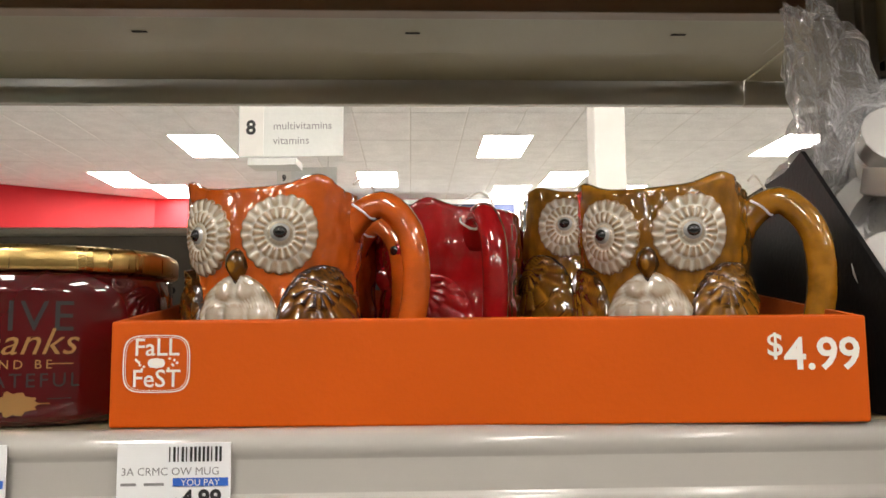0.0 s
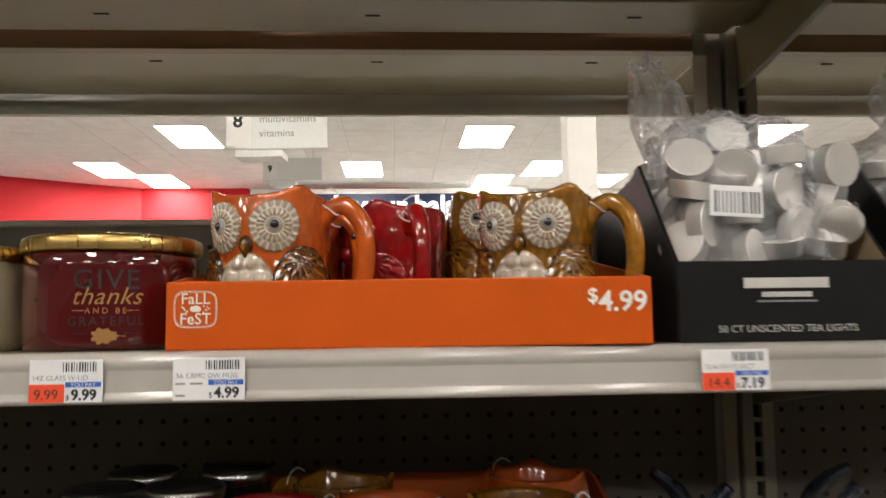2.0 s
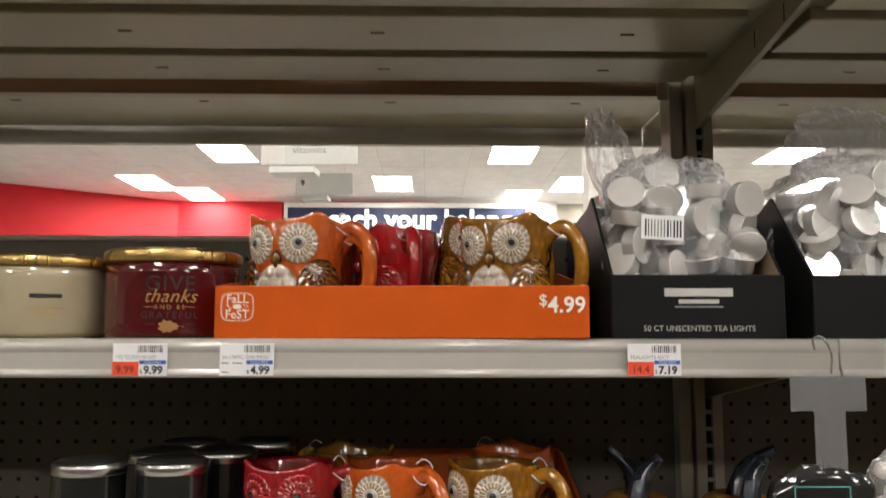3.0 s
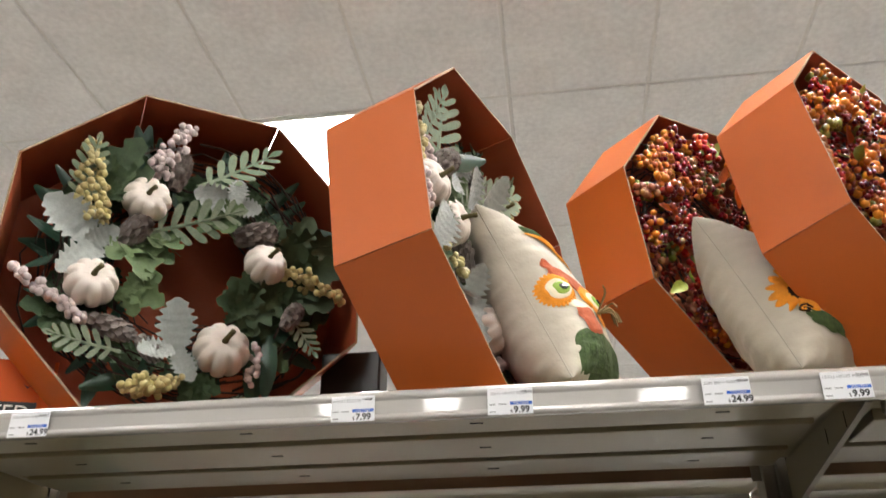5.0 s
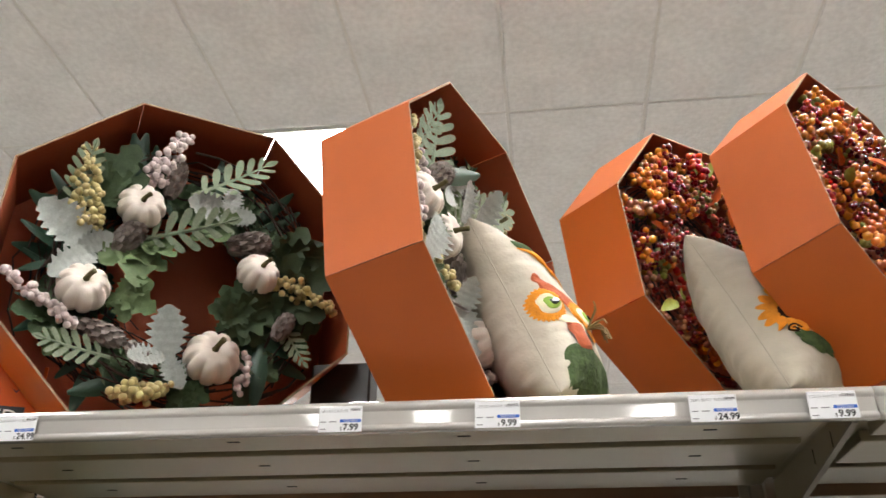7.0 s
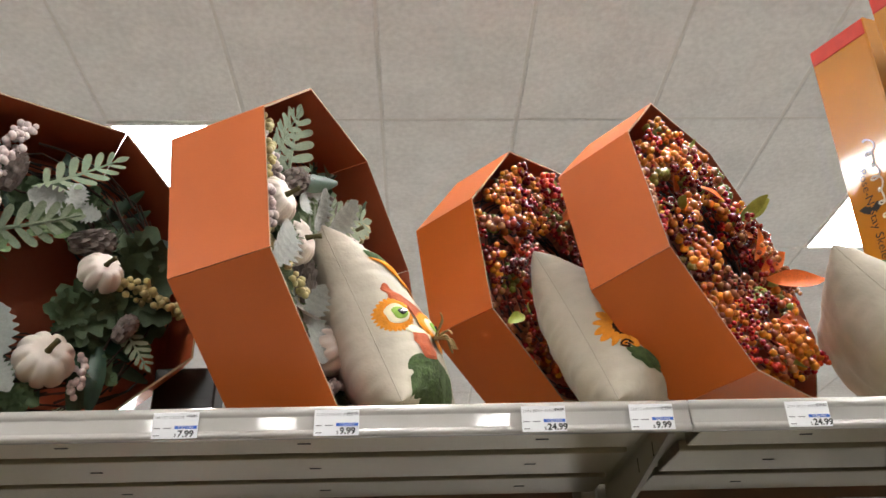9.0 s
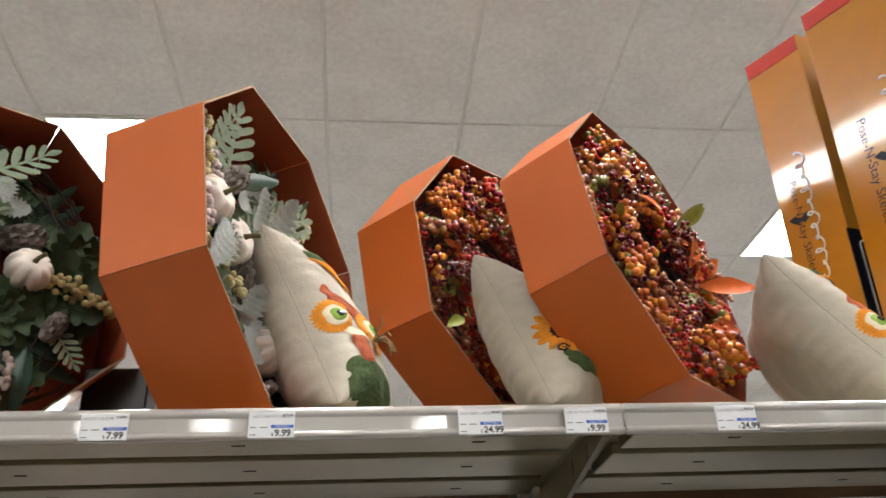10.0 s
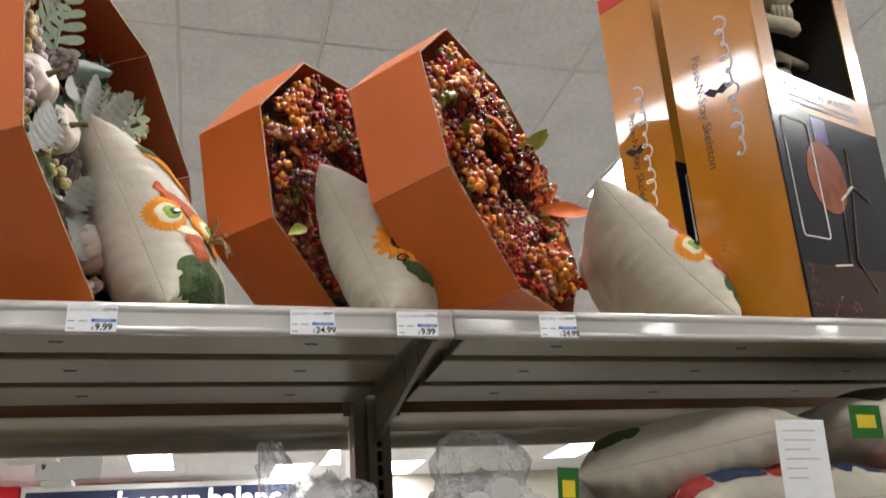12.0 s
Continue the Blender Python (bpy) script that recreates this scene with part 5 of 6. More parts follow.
def white_wreath(m, seed, turn, inner):
    t = thing("wreath", "harvest wreath of white pumpkins, pinecones, pale leaves and berries", "wreath", m, "wreaths")
    t["reach"] = inner - 0.004
    rnd = random.Random(seed)
    twig_ring(t, rnd)
    ca, sa = math.cos(turn), math.sin(turn)

    def P(u, v):
        a, b = u * ca - v * sa, u * sa + v * ca
        ext = max(abs(a), abs(b), (abs(a) + abs(b)) * 0.7071)
        k = min(1.0, (inner - 0.024) / ext)
        return (a * k, b * k)
    for u, v, r in PUMPKINS_A:
        q = P(u, v)
        wreath_pumpkin(t, q[0], q[1], r, 0.022, (rnd.uniform(-25, 5), rnd.uniform(-25, 25)))
    for a, b, r in (((-0.040, 0.115), (-0.030, 0.175), 0.019), ((-0.105, 0.002), (-0.085, 0.03), 0.024), ((0.060, 0.05), (0.095, 0.06), 0.026), ((-0.125, -0.118), (-0.065, -0.135), 0.020),
                    ((-0.055, -0.135), (-0.04, -0.15), 0.018), ((0.150, -0.09), (0.165, -0.06), 0.018)):
        pinecone(t, P(*a), P(*b), 0.032, r)
    for a, b, mt, cnt, r, sp in (((-0.143, 0.030), (-0.176, 0.165), "berry_yellow", 130, 0.0052, 0.019), ((-0.055, -0.215), (0.002, -0.195), "berry_yellow", 75, 0.0056, 0.017),
                                 ((0.150, 0.000), (0.238, -0.030), "berry_yellow", 100, 0.0052, 0.019), ((-0.070, 0.128), (-0.034, 0.272), "berry_white", 85, 0.0056, 0.017),
                                 ((-0.128, -0.126), (-0.258, -0.068), "berry_white", 65, 0.0052, 0.010), ((0.105, -0.185), (0.110, -0.125), "berry_white", 28, 0.0048, 0.008)):
        berry_spray(t, P(*a), P(*b), 0.024, M[mt], cnt, r, sp, rnd)
    spec = (("miller", (-0.138, -0.002), (-0.232, 0.066)), ("miller", (-0.150, -0.012), (-0.098, 0.030)), ("miller", (-0.125, -0.010), (-0.190, -0.075)), ("miller", (-0.002, -0.154), (-0.014, -0.052)),
            ("miller", (-0.006, -0.150), (-0.072, -0.178)), ("miller", (-0.004, -0.152), (0.032, -0.206)), ("miller", (0.053, 0.105), (-0.030, 0.115)), ("miller", (0.052, 0.105), (0.110, 0.095)),
            ("miller", (0.052, 0.103), (0.060, 0.165)), ("fern", (-0.006, 0.130), (0.128, 0.236)), ("fern", (-0.070, 0.034), (0.062, 0.086)), ("fern", (0.155, -0.060), (0.250, -0.150)),
            ("fern", (-0.075, -0.160), (-0.200, -0.178)), ("fern", (-0.170, 0.060), (-0.205, 0.205)), ("fern", (0.085, -0.205), (0.120, -0.245)), ("blade", (-0.090, 0.120), (-0.110, 0.275)),
            ("blade", (-0.075, 0.120), (-0.125, 0.245)), ("blade", (-0.140, 0.020), (-0.262, 0.105)), ("blade", (-0.150, 0.00), (-0.245, 0.03)), ("blade", (-0.030, -0.175), (-0.140, -0.245)),
            ("blade", (0.135, -0.09), (0.150, -0.225)), ("blade", (0.120, -0.09), (0.118, -0.235)), ("blade", (0.12, 0.10), (0.235, 0.085)), ("maple", (0.075, -0.078), (0.160, -0.020)),
            ("maple", (0.090, -0.075), (0.060, -0.020)), ("maple", (-0.140, 0.085), (-0.090, 0.180)), ("maple", (0.140, 0.050), (0.245, 0.075)), ("maple", (-0.150, -0.105), (-0.235, -0.125)),
            ("maple", (0.14, -0.03), (0.23, 0.03)), ("maple", (0.03, -0.18), (0.05, -0.245)), ("sage", (-0.085, 0.030), (-0.060, -0.06)), ("sage", (-0.060, 0.035), (-0.015, 0.000)),
            ("sage", (-0.14, -0.135), (-0.17, -0.185)), ("sage", (-0.085, -0.055), (-0.025, -0.085)), ("sage", (0.02, 0.10), (0.06, 0.04)))
    for i, (kind, a, b) in enumerate(spec):
        a, b = P(*a), P(*b)
        y = {"miller": 0.020, "fern": 0.030, "blade": 0.055, "maple": 0.038, "sage": 0.034}[kind] + 0.002 * (i % 4)
        if kind == "miller":
            b = (a[0] + (b[0] - a[0]) * 0.78, a[1] + (b[1] - a[1]) * 0.78)
        leaf(t, kind, a, b, y, i % 3, rnd.uniform(0.0, 0.022), rnd.uniform(-0.5, 0.5))
    for i in range(115):
        an = rnd.uniform(0, 6.283)
        r = rnd.uniform(0.10, 0.185)
        a = (r * math.cos(an), r * math.sin(an))
        an2 = an + rnd.uniform(-0.7, 0.7)
        L = rnd.uniform(0.05, 0.09)
        b = (a[0] + L * math.cos(an2), a[1] + L * math.sin(an2))
        lim = inner - 0.012
        if max(abs(b[0]), abs(b[1]), (abs(b[0]) + abs(b[1])) * 0.7071) > lim:
            continue
        leaf(t, rnd.choice(("maple", "blade", "blade", "blade")), a, b, 0.066 + rnd.uniform(-0.006, 0.012), i % 3, rnd.uniform(0, 0.015), rnd.uniform(-0.5, 0.5))
    return t


white_wreath(octagon_matrix(*WREATHS["white_a"][0]), 3, 0.0, 0.257)
wb = white_wreath(octagon_matrix(*WREATHS["white_b"][0]) @ pose(0, 0.022, 0), 8, 0.9, 0.258)
for i, (kind, a, b, y, rise) in enumerate((("fern", (-0.16, 0.10), (-0.15, 0.235), 0.02, 0.02), ("blade", (-0.10, 0.10), (0.00, 0.15), 0.02, 0.012), ("fern", (-0.02, 0.07), (0.10, 0.13), 0.015, 0.04),
                                          ("miller", (-0.08, 0.02), (-0.09, 0.08), 0.0, 0.02), ("miller", (-0.04, 0.02), (-0.03, 0.09), 0.0, 0.03), ("miller", (-0.20, -0.09), (-0.17, -0.02), 0.005, 0.02), ("sage", (-0.18, -0.10), (-0.160, -0.04), 0.02, 0.01),
                                          ("sage", (-0.165, -0.13), (-0.145, -0.09), 0.02, 0.0), ("sage", (-0.165, -0.04), (-0.13, 0.01), 0.01, 0.01), ("maple", (-0.13, -0.15), (-0.10, -0.17), 0.02, 0.0))):
    leaf(wb, kind, a, b, y, i % 3, rise)
wreath_pumpkin(wb, -0.185, 0.012, 0.034, 0.010, (-10, -20))
pinecone(wb, (-0.15, 0.055), (-0.12, 0.085), 0.012, 0.024)
wrnd = random.Random(12)
berry_spray(wb, (-0.212, 0.03), (-0.200, 0.145), 0.012, M["berry_yellow"], 70, 0.005, 0.013, wrnd)
berry_spray(wb, (-0.225, 0.005), (-0.215, -0.045), 0.004, M["berry_white"], 22, 0.0055, 0.010, wrnd)
berry_spray(wb, (-0.02, 0.03), (0.06, 0.05), -0.01, M["berry_white"], 28, 0.005, 0.008, wrnd)


def berry_wreath(m, R, seed, label):
    t = thing("wreath", label, "wreath", m, "wreaths")
    t["reach"] = R * math.cos(math.pi / 8) - 0.006
    rnd = random.Random(seed)
    twig_ring(t, rnd, R * 0.58, 110, "twig", 0.06)
    lim = R * math.cos(math.pi / 8) - 0.014
    mats = ("b_red", "b_maroon", "b_tan", "b_orange", "b_red", "b_maroon", "b_orange", "b_tan", "b_orange", "b_maroon", "b_green", "b_orange", "b_red")
    n = 156
    for k in range(n):
        an = 2 * math.pi * k / n * 3 + rnd.uniform(-0.15, 0.15)
        r = R * (0.40, 0.58, 0.76)[k % 3] + rnd.uniform(-0.014, 0.014)
        a = Vector((r * math.cos(an), r * math.sin(an)))
        d = an + rnd.uniform(-1.0, 1.0) + 1.0
        b = a + Vector((math.cos(d), math.sin(d))) * R * rnd.uniform(0.18, 0.30)
        for q in (a, b):
            ext = max(abs(q.x), abs(q.y), (abs(q.x) + abs(q.y)) * 0.7071)
            if ext > lim - 0.012:
                q *= (lim - 0.012) / ext
        kind = mats[rnd.randrange(len(mats))]
        small = kind in ("b_maroon", "b_red") and rnd.random() < 0.6
        y = 0.022 - 0.020 * math.sin(math.pi * (r / R - 0.3) / 0.5) + rnd.uniform(-0.016, 0.026)
        berry_spray(t, a, b, y, M[kind], 24 if small else 13, rnd.choice((0.0034, 0.0040)) if small else rnd.choice((0.0052, 0.0060, 0.0068)), 0.012 if small else 0.014, rnd, 8)
    for k in range(20):
        an = rnd.uniform(0, 6.283)
        r = R * rnd.uniform(0.45, 0.7)
        a = (r * math.cos(an), r * math.sin(an))
        an2 = an + rnd.uniform(-0.9, 0.9)
        L = rnd.uniform(0.03, 0.055)
        b = (a[0] + L * math.cos(an2), a[1] + L * math.sin(an2))
        leaf(t, "lime" if k % 3 else "orange", a, b, 0.008, k % 3, rnd.uniform(0.004, 0.02), rnd.uniform(-0.6, 0.6))
    return t


berry_wreath(octagon_matrix(*WREATHS["berry_a"][0]), 0.255, 5, "autumn wreath of red, orange and maroon berries in its box")
bb = berry_wreath(octagon_matrix(*WREATHS["berry_b"][0]), 0.276, 6, "autumn wreath of red, orange and maroon berries with orange leaves")
for i, (kind, a, b, rise) in enumerate((("orange", (0.10, -0.02), (0.15, 0.02), 0.03), ("orange", (0.11, -0.03), (0.19, -0.05), 0.05), ("orange", (0.09, 0.0), (0.11, 0.06), 0.03), ("lime", (0.10, 0.09), (0.135, 0.12), 0.05),
                                       ("lime", (0.10, 0.09), (0.115, 0.125), 0.05), ("orange", (0.08, -0.12), (0.14, -0.12), 0.03), ("orange", (-0.05, 0.10), (-0.02, 0.06), 0.02))):
    leaf(bb, kind, a, b, -0.002, i % 3, rise)
brnd = random.Random(31)
for a, b, mt, cnt, r in (((0.06, -0.15), (0.13, -0.19), "b_orange", 34, 0.0070), ((0.03, -0.17), (0.09, -0.21), "b_orange", 30, 0.0066), ((0.11, -0.20), (0.16, -0.17), "b_red", 30, 0.0050),
                         ((0.10, 0.02), (0.17, -0.01), "b_tan", 40, 0.0046), ((0.08, 0.08), (0.14, 0.06), "b_maroon", 40, 0.0042)):
    berry_spray(bb, a, b, -0.012, M[mt], cnt, r, 0.018, brnd)


# ---------------------------------------------------------------- boxed skeletons
M["pack_orange"] = sheen_blur(mat("orange_printed_carton", (0.56, 0.22, 0.014), 0.30, var=0.08, scale=12, coat=1.0, bump=0.06, bscale=90), 0.065)
M["pack_red"] = mat("red_carton_band", (0.60, 0.05, 0.035), 0.3, coat=0.4)
M["pack_night"] = mat("night_photo_print", (0.012, 0.012, 0.022), 0.16, var=0.6, scale=18, coat=0.15)
M["pack_moon"] = mat("rust_moon_print", (0.30, 0.075, 0.03), 0.2, var=0.3, scale=30, coat=0.15)
M["pack_purple"] = mat("purple_print", (0.10, 0.06, 0.28), 0.2, coat=0.15)
M["pack_ground"] = mat("leafy_ground_print", (0.018, 0.022, 0.014), 0.2, var=0.8, scale=170, coat=0.15, col2=(0.10, 0.035, 0.03))
M["bone"] = mat("aged_bone_plastic", (0.50, 0.44, 0.32), 0.5, var=0.3, scale=40, bump=0.3)
# Near-black colour that keeps the inside of the carton dark.
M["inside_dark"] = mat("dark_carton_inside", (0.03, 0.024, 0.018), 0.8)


def skeleton_carton(m, window, d=0.162, h=0.70):
    t = thing("skeleton_carton", "tall glossy orange carton with a window, holding a plastic skeleton", "boxed decoration", m, "skeleton cartons")
    w, k = 0.36, 0.003
    part("side_panel", boxes(((0, 0.0005, 0), (k, d, h - 0.032)), bevel=0.0008), M["pack_orange"], t)
    part("side_band", boxes(((0, 0.0005, h - 0.0315), (k, d, h)), bevel=0.0008), M["pack_red"], t, "red top band")
    part("side_panel", boxes(((w - k, 0.0005, 0), (w, d, h))), M["pack_orange"], t)
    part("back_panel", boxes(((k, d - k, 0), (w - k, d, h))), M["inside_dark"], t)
    part("top_panel", boxes(((k, k, h - k), (w - k, d - k, h))), M["pack_red"], t)
    part("base_panel", boxes(((k, k, 0), (w - k, d - k, k))), M["pack_orange"], t)
    # Thin near-black sheets, added to cover the orange inner faces.
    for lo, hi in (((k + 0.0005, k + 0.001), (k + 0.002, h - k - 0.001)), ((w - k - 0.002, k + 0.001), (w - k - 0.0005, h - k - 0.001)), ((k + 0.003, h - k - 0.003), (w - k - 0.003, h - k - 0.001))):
        part("liner", boxes(((lo[0], k, lo[1]), (hi[0], d - k, hi[1]))), M["inside_dark"], t, "near-black sheet added to darken the carton's inside")
    z0 = 0.405
    for lo, hi in (((0, 0.345), (w, z0)), ((0, z0 + 0.0003), (0.045, h)), ((w - 0.05, z0 + 0.0003), (w, h)), ((0.0453, h - 0.035), (w - 0.0503, h))):
        part("front_panel", boxes(((lo[0], -k, lo[1]), (hi[0], 0, hi[1]))), M["pack_orange"], t)
    part("photo_panel", boxes(((0, -k, 0), (w, 0, 0.345))), M["pack_night"], t, "dark printed night picture")
    part("printed_ground", boxes(((0.002, -k - 0.0006, 0.002), (w - 0.002, -k - 0.0001, 0.085))), M["pack_ground"], t)

    def disc(cx, cz, r, y, n=36):
        return [(cx + r * math.cos(2 * math.pi * i / n), y, cz + r * math.sin(2 * math.pi * i / n)) for i in range(n)], [tuple(range(n))]
    part("printed_moon", disc(0.135, 0.235, 0.062, -k - 0.0008), M["pack_moon"], t)
    part("printed_house", boxes(((0.12, -k - 0.0006, 0.295), (0.165, -k - 0.0002, 0.338))), M["pack_purple"], t)
    frame_pts = []
    for cx, cz, a0 in ((0.095, 0.315, 0), (0.030, 0.315, 90), (0.030, 0.135, 180), (0.095, 0.135, 270)):
        for q in range(5):
            a = math.radians(a0 + q * 22.5)
            frame_pts.append((cx + 0.008 * math.cos(a), -k - 0.0012, cz + 0.008 * math.sin(a)))
    part("printed_frame", tube(frame_pts + frame_pts[:2], 0.0012, 5), M["white_ink"], t, "thin white rounded outline")
    for a, b in (((0.225, 0.30), (0.215, 0.23)), ((0.215, 0.23), (0.165, 0.20)), ((0.215, 0.22), (0.18, 0.10)), ((0.18, 0.10), (0.23, 0.05)), ((0.22, 0.23), (0.27, 0.21)), ((0.17, 0.20), (0.155, 0.09)), ((0.155, 0.09), (0.10, 0.085))):
        part("printed_bar", tube([(a[0], -k - 0.001, a[1]), (b[0], -k - 0.001, b[1])], 0.003, 5, 0.2), M["bone"], t, "pale printed bar")
    tm = Matrix(((0, 1, 0, 0), (0, 0, -1, 0), (-1, 0, 0, 0), (0, 0, 0, 1)))
    letters("Pose-N-Stay Skeleton", 0.023, M["ink"], t, Matrix.Translation((-0.0006, 0.118 * d / 0.162, 0.47)) @ tm, name="print")
    wave = [(-0.0008, 0.055 + (0.007 + 0.005 * math.sin(i * 0.37)) * math.cos(i * 0.9), 0.515 - i * 0.0034 + 0.0080 * math.sin(i * 0.9)) for i in range(72)]
    part("script_mark", tube(curve_points(wave, 220), 0.0019, 4), M["white_ink"], t, "white looping script mark")
    bat = [(0, 0), (0.012, 0.008), (0.026, 0.004), (0.018, -0.004), (0.008, -0.010), (0, -0.005), (-0.008, -0.010), (-0.018, -0.004), (-0.026, 0.004), (-0.012, 0.008)]
    part("bat_mark", ([(-0.0010, 0.080 + a, 0.395 + b) for a, b in bat], [tuple(range(9, -1, -1))]), M["ink"], t, "black bat mark")
    letters("Pose-N-Stay Skeleton", 0.026, M["ink"], t, pose(0.055, -k - 0.0006, 0.378), name="print")
    for zz in (0.366, 0.356):
        part("print_bar", boxes(((0.06, -k - 0.0006, zz), (0.30, -k - 0.0001, zz + 0.004))), M["grey_ink"], t)
    if window:
        n = 44
        vs, fs = [], []
        rows = 30
        for j in range(rows + 1):
            ph = math.pi * j / rows
            for i in range(n):
                a = 2 * math.pi * i / n
                dx, dy, dz = math.sin(ph) * math.cos(a), math.sin(ph) * math.sin(a), math.cos(ph)
                r = 0.062
                r *= 1 - (0.25 * max(0, -dz) ** 1.5 if dz < 0 else 0)
                for ex, ez, rad, dep in ((0.40, -0.02, 0.27, 0.60), (-0.40, -0.02, 0.27, 0.60), (0.0, -0.42, 0.16, 0.45)):
                    q = ((dx - ex) ** 2 + (dz - ez) ** 2) / rad ** 2
                    if dy < 0:
                        r *= 1 - dep * math.exp(-q * q)
                cheek = math.exp(-((abs(dx) - 0.6) ** 2 + (dz + 0.35) ** 2) / 0.03) if dy < 0 else 0
                r *= 1 + 0.10 * cheek
                vs.append((dx * r, dy * r * 1.12, dz * r * 1.1))
        for j in range(rows):
            for i in range(n):
                q = (i + 1) % n
                fs.append((j * n + i, (j + 1) * n + i, (j + 1) * n + q, j * n + q))
        jaw = tube(curve_points([(-0.044, 0.0, -0.035), (-0.040, -0.035, -0.074), (0, -0.062, -0.086), (0.040, -0.035, -0.074), (0.044, 0.0, -0.035)], 20), 0.0135, 8)
        teeth = [tube([(x, -0.060 + abs(x) * 0.5, -0.074), (x, -0.060 + abs(x) * 0.5, -0.050)], 0.0042, 6) for x in (-0.024, -0.016, -0.008, 0.0, 0.008, 0.016, 0.024)]
        ribs = [tube(curve_points([(-0.005, 0.02, -0.12 - 0.022 * q), (sx * 0.05, -0.01, -0.118 - 0.022 * q), (sx * 0.085, 0.02, -0.135 - 0.022 * q)], 10), 0.006, 6) for q in range(4) for sx in (-1, 1)]
        arm = [tube([(sx * 0.02, -0.01, -0.112), (sx * 0.12, 0.0, -0.118)], 0.008, 7) for sx in (-1, 1)]
        s = part("skull_prop", join((vs, fs), jaw, *teeth, *ribs, *arm, tube([(0, 0.01, -0.06), (0, 0.02, -0.2)], 0.012, 8)), M["bone"], None, smooth=True)
        s.matrix_basis = m @ pose(0.192, 0.072, 0.640, 8, 0, -8) @ Matrix.Diagonal((1.0, 0.95, 1.12, 1))
        tagged(s, "aged bone-coloured plastic skull figure inside the carton", "halloween prop")
    return t


SK = octagon_matrix(0.551, -0.049, 1.783, 0.383, 0.129, -0.114)
skeleton_carton(SK, True)
SK2 = SK.copy()
SK2.translation = Vector((0.545, 0.207, 1.821))
skeleton_carton(SK2, False, 0.12, 0.74)


# ---------------------------------------------------------------- other goods on the shelves
def haunted_box():
    t = thing("party_box", "orange printed box with black bats and letters", "box", pose(-1.20, 0.03, TOP + 0.001, 0, 0, 20))
    part("box", boxes(((-0.14, 0, 0), (0.13, 0.09, 0.115)), bevel=0.001), M["tray"], t)
    part("sign_band", boxes(((-0.13, -0.0012, 0.022), (0.112, -0.0003, 0.052))), M["ink"], t, "black printed band")
    letters("HAUNTED", 0.030, M["white_ink"], t, pose(0.105, -0.0016, 0.0265), "RIGHT")
    for i in range(14):
        x, z = random.uniform(-0.12, 0.12), random.choice((random.uniform(0.06, 0.108), random.uniform(0.005, 0.018)))
        part("bat_mark", ([(x - 0.006, -0.0006, z + 0.003), (x, -0.0006, z), (x + 0.006, -0.0006, z + 0.004), (x, -0.0006, z - 0.003)], [(0, 3, 2, 1)]), M["ink"], t)


haunted_box()
M["green_card"] = mat("green_printed_card", (0.02, 0.14, 0.05), 0.35, var=0.2, scale=30)
M["mint_card"] = mat("mint_printed_card", (0.35, 0.55, 0.50), 0.35, var=0.15, scale=30)
gc = thing("green_carton", "green and mint printed carton on the far shelf", "box", pose(-1.39, 0.55, DECK - 0.059))
part("body", boxes(((0, 0, 0), (0.045, 0.12, 0.365)), bevel=0.001), M["green_card"], gc)
part("label_panel", boxes(((0.0455, 0, 0), (0.135, 0.12, 0.37)), bevel=0.001), M["mint_card"], gc, "pale mint side")

# Plain block that stands in for a dark object between the wreath boxes.
M["divider"] = mat("plain_black_block", (0.015, 0.015, 0.016), 0.4)
dv = thing("shelf_divider", "black upright block standing behind the boxes", "divider", pose(-0.668, 0.215, TOP + 0.0005))
part("plate", boxes(((-0.055, 0, 0), (0.040, 0.06, 0.160)), bevel=0.003), M["divider"], dv)
part("foot", boxes(((-0.058, -0.004, -0.0002), (0.044, 0.064, 0.004)), bevel=0.001), M["divider"], dv)

# painted pumpkins on the lower shelf
M["pumpkin_orange"] = mat("mottled_orange_pumpkin", (0.62, 0.15, 0.03), 0.5, var=0.3, scale=55, col2=(0.60, 0.42, 0.10), bump=0.2, coat=0.2)
M["pumpkin_stem_dark"] = mat("blue_black_stem", (0.015, 0.022, 0.035), 0.25, var=0.5, scale=60, coat=0.5)


def shelf_pumpkin(x, y, r, lean, label):
    t = thing("pumpkin", label, "pumpkin", pose(x, y, 1.1455), "painted pumpkins")
    part("flesh", moved(pumpkin_mesh(r, 0.92, 10, 60, 20), pose(0, 0, r * 0.70)), M["pumpkin_orange"], t, smooth=True)
    z = r * 1.45
    pts = curve_points([(0, 0, z - 0.012), (0.003 * lean, 0, z + 0.016), (0.012 * lean, 0.003, z + 0.034), (0.036 * lean, 0.004, z + 0.052)], 16)
    vs, fs = tube(pts, [0.017, 0.0145, 0.0125, 0.0112, 0.0104, 0.0098, 0.0094, 0.0092, 0.0088, 0.0084, 0.008, 0.0076, 0.007, 0.0066, 0.006, 0.005], 20)
    for i in range(len(vs)):
        ring, k = divmod(i, 20)
        vs[i] = tuple(pts[ring].lerp(Vector(vs[i]), 0.80 + 0.30 * abs(math.sin(math.pi * k / 4 + ring * 0.16))))
    part("stem", (vs, fs), M["pumpkin_stem_dark"], t, "twisted blue-black stem", smooth=True)
    return t


shelf_pumpkin(-0.180, 0.085, 0.054, 0.75, "mottled orange ceramic pumpkin with a blue-black stem")
shelf_pumpkin(-0.060, 0.088, 0.053, 0.6, "mottled orange ceramic pumpkin with a blue-black stem")
shelf_pumpkin(-0.152, 0.200, 0.050, -0.9, "mottled orange ceramic pumpkin with a blue-black stem")
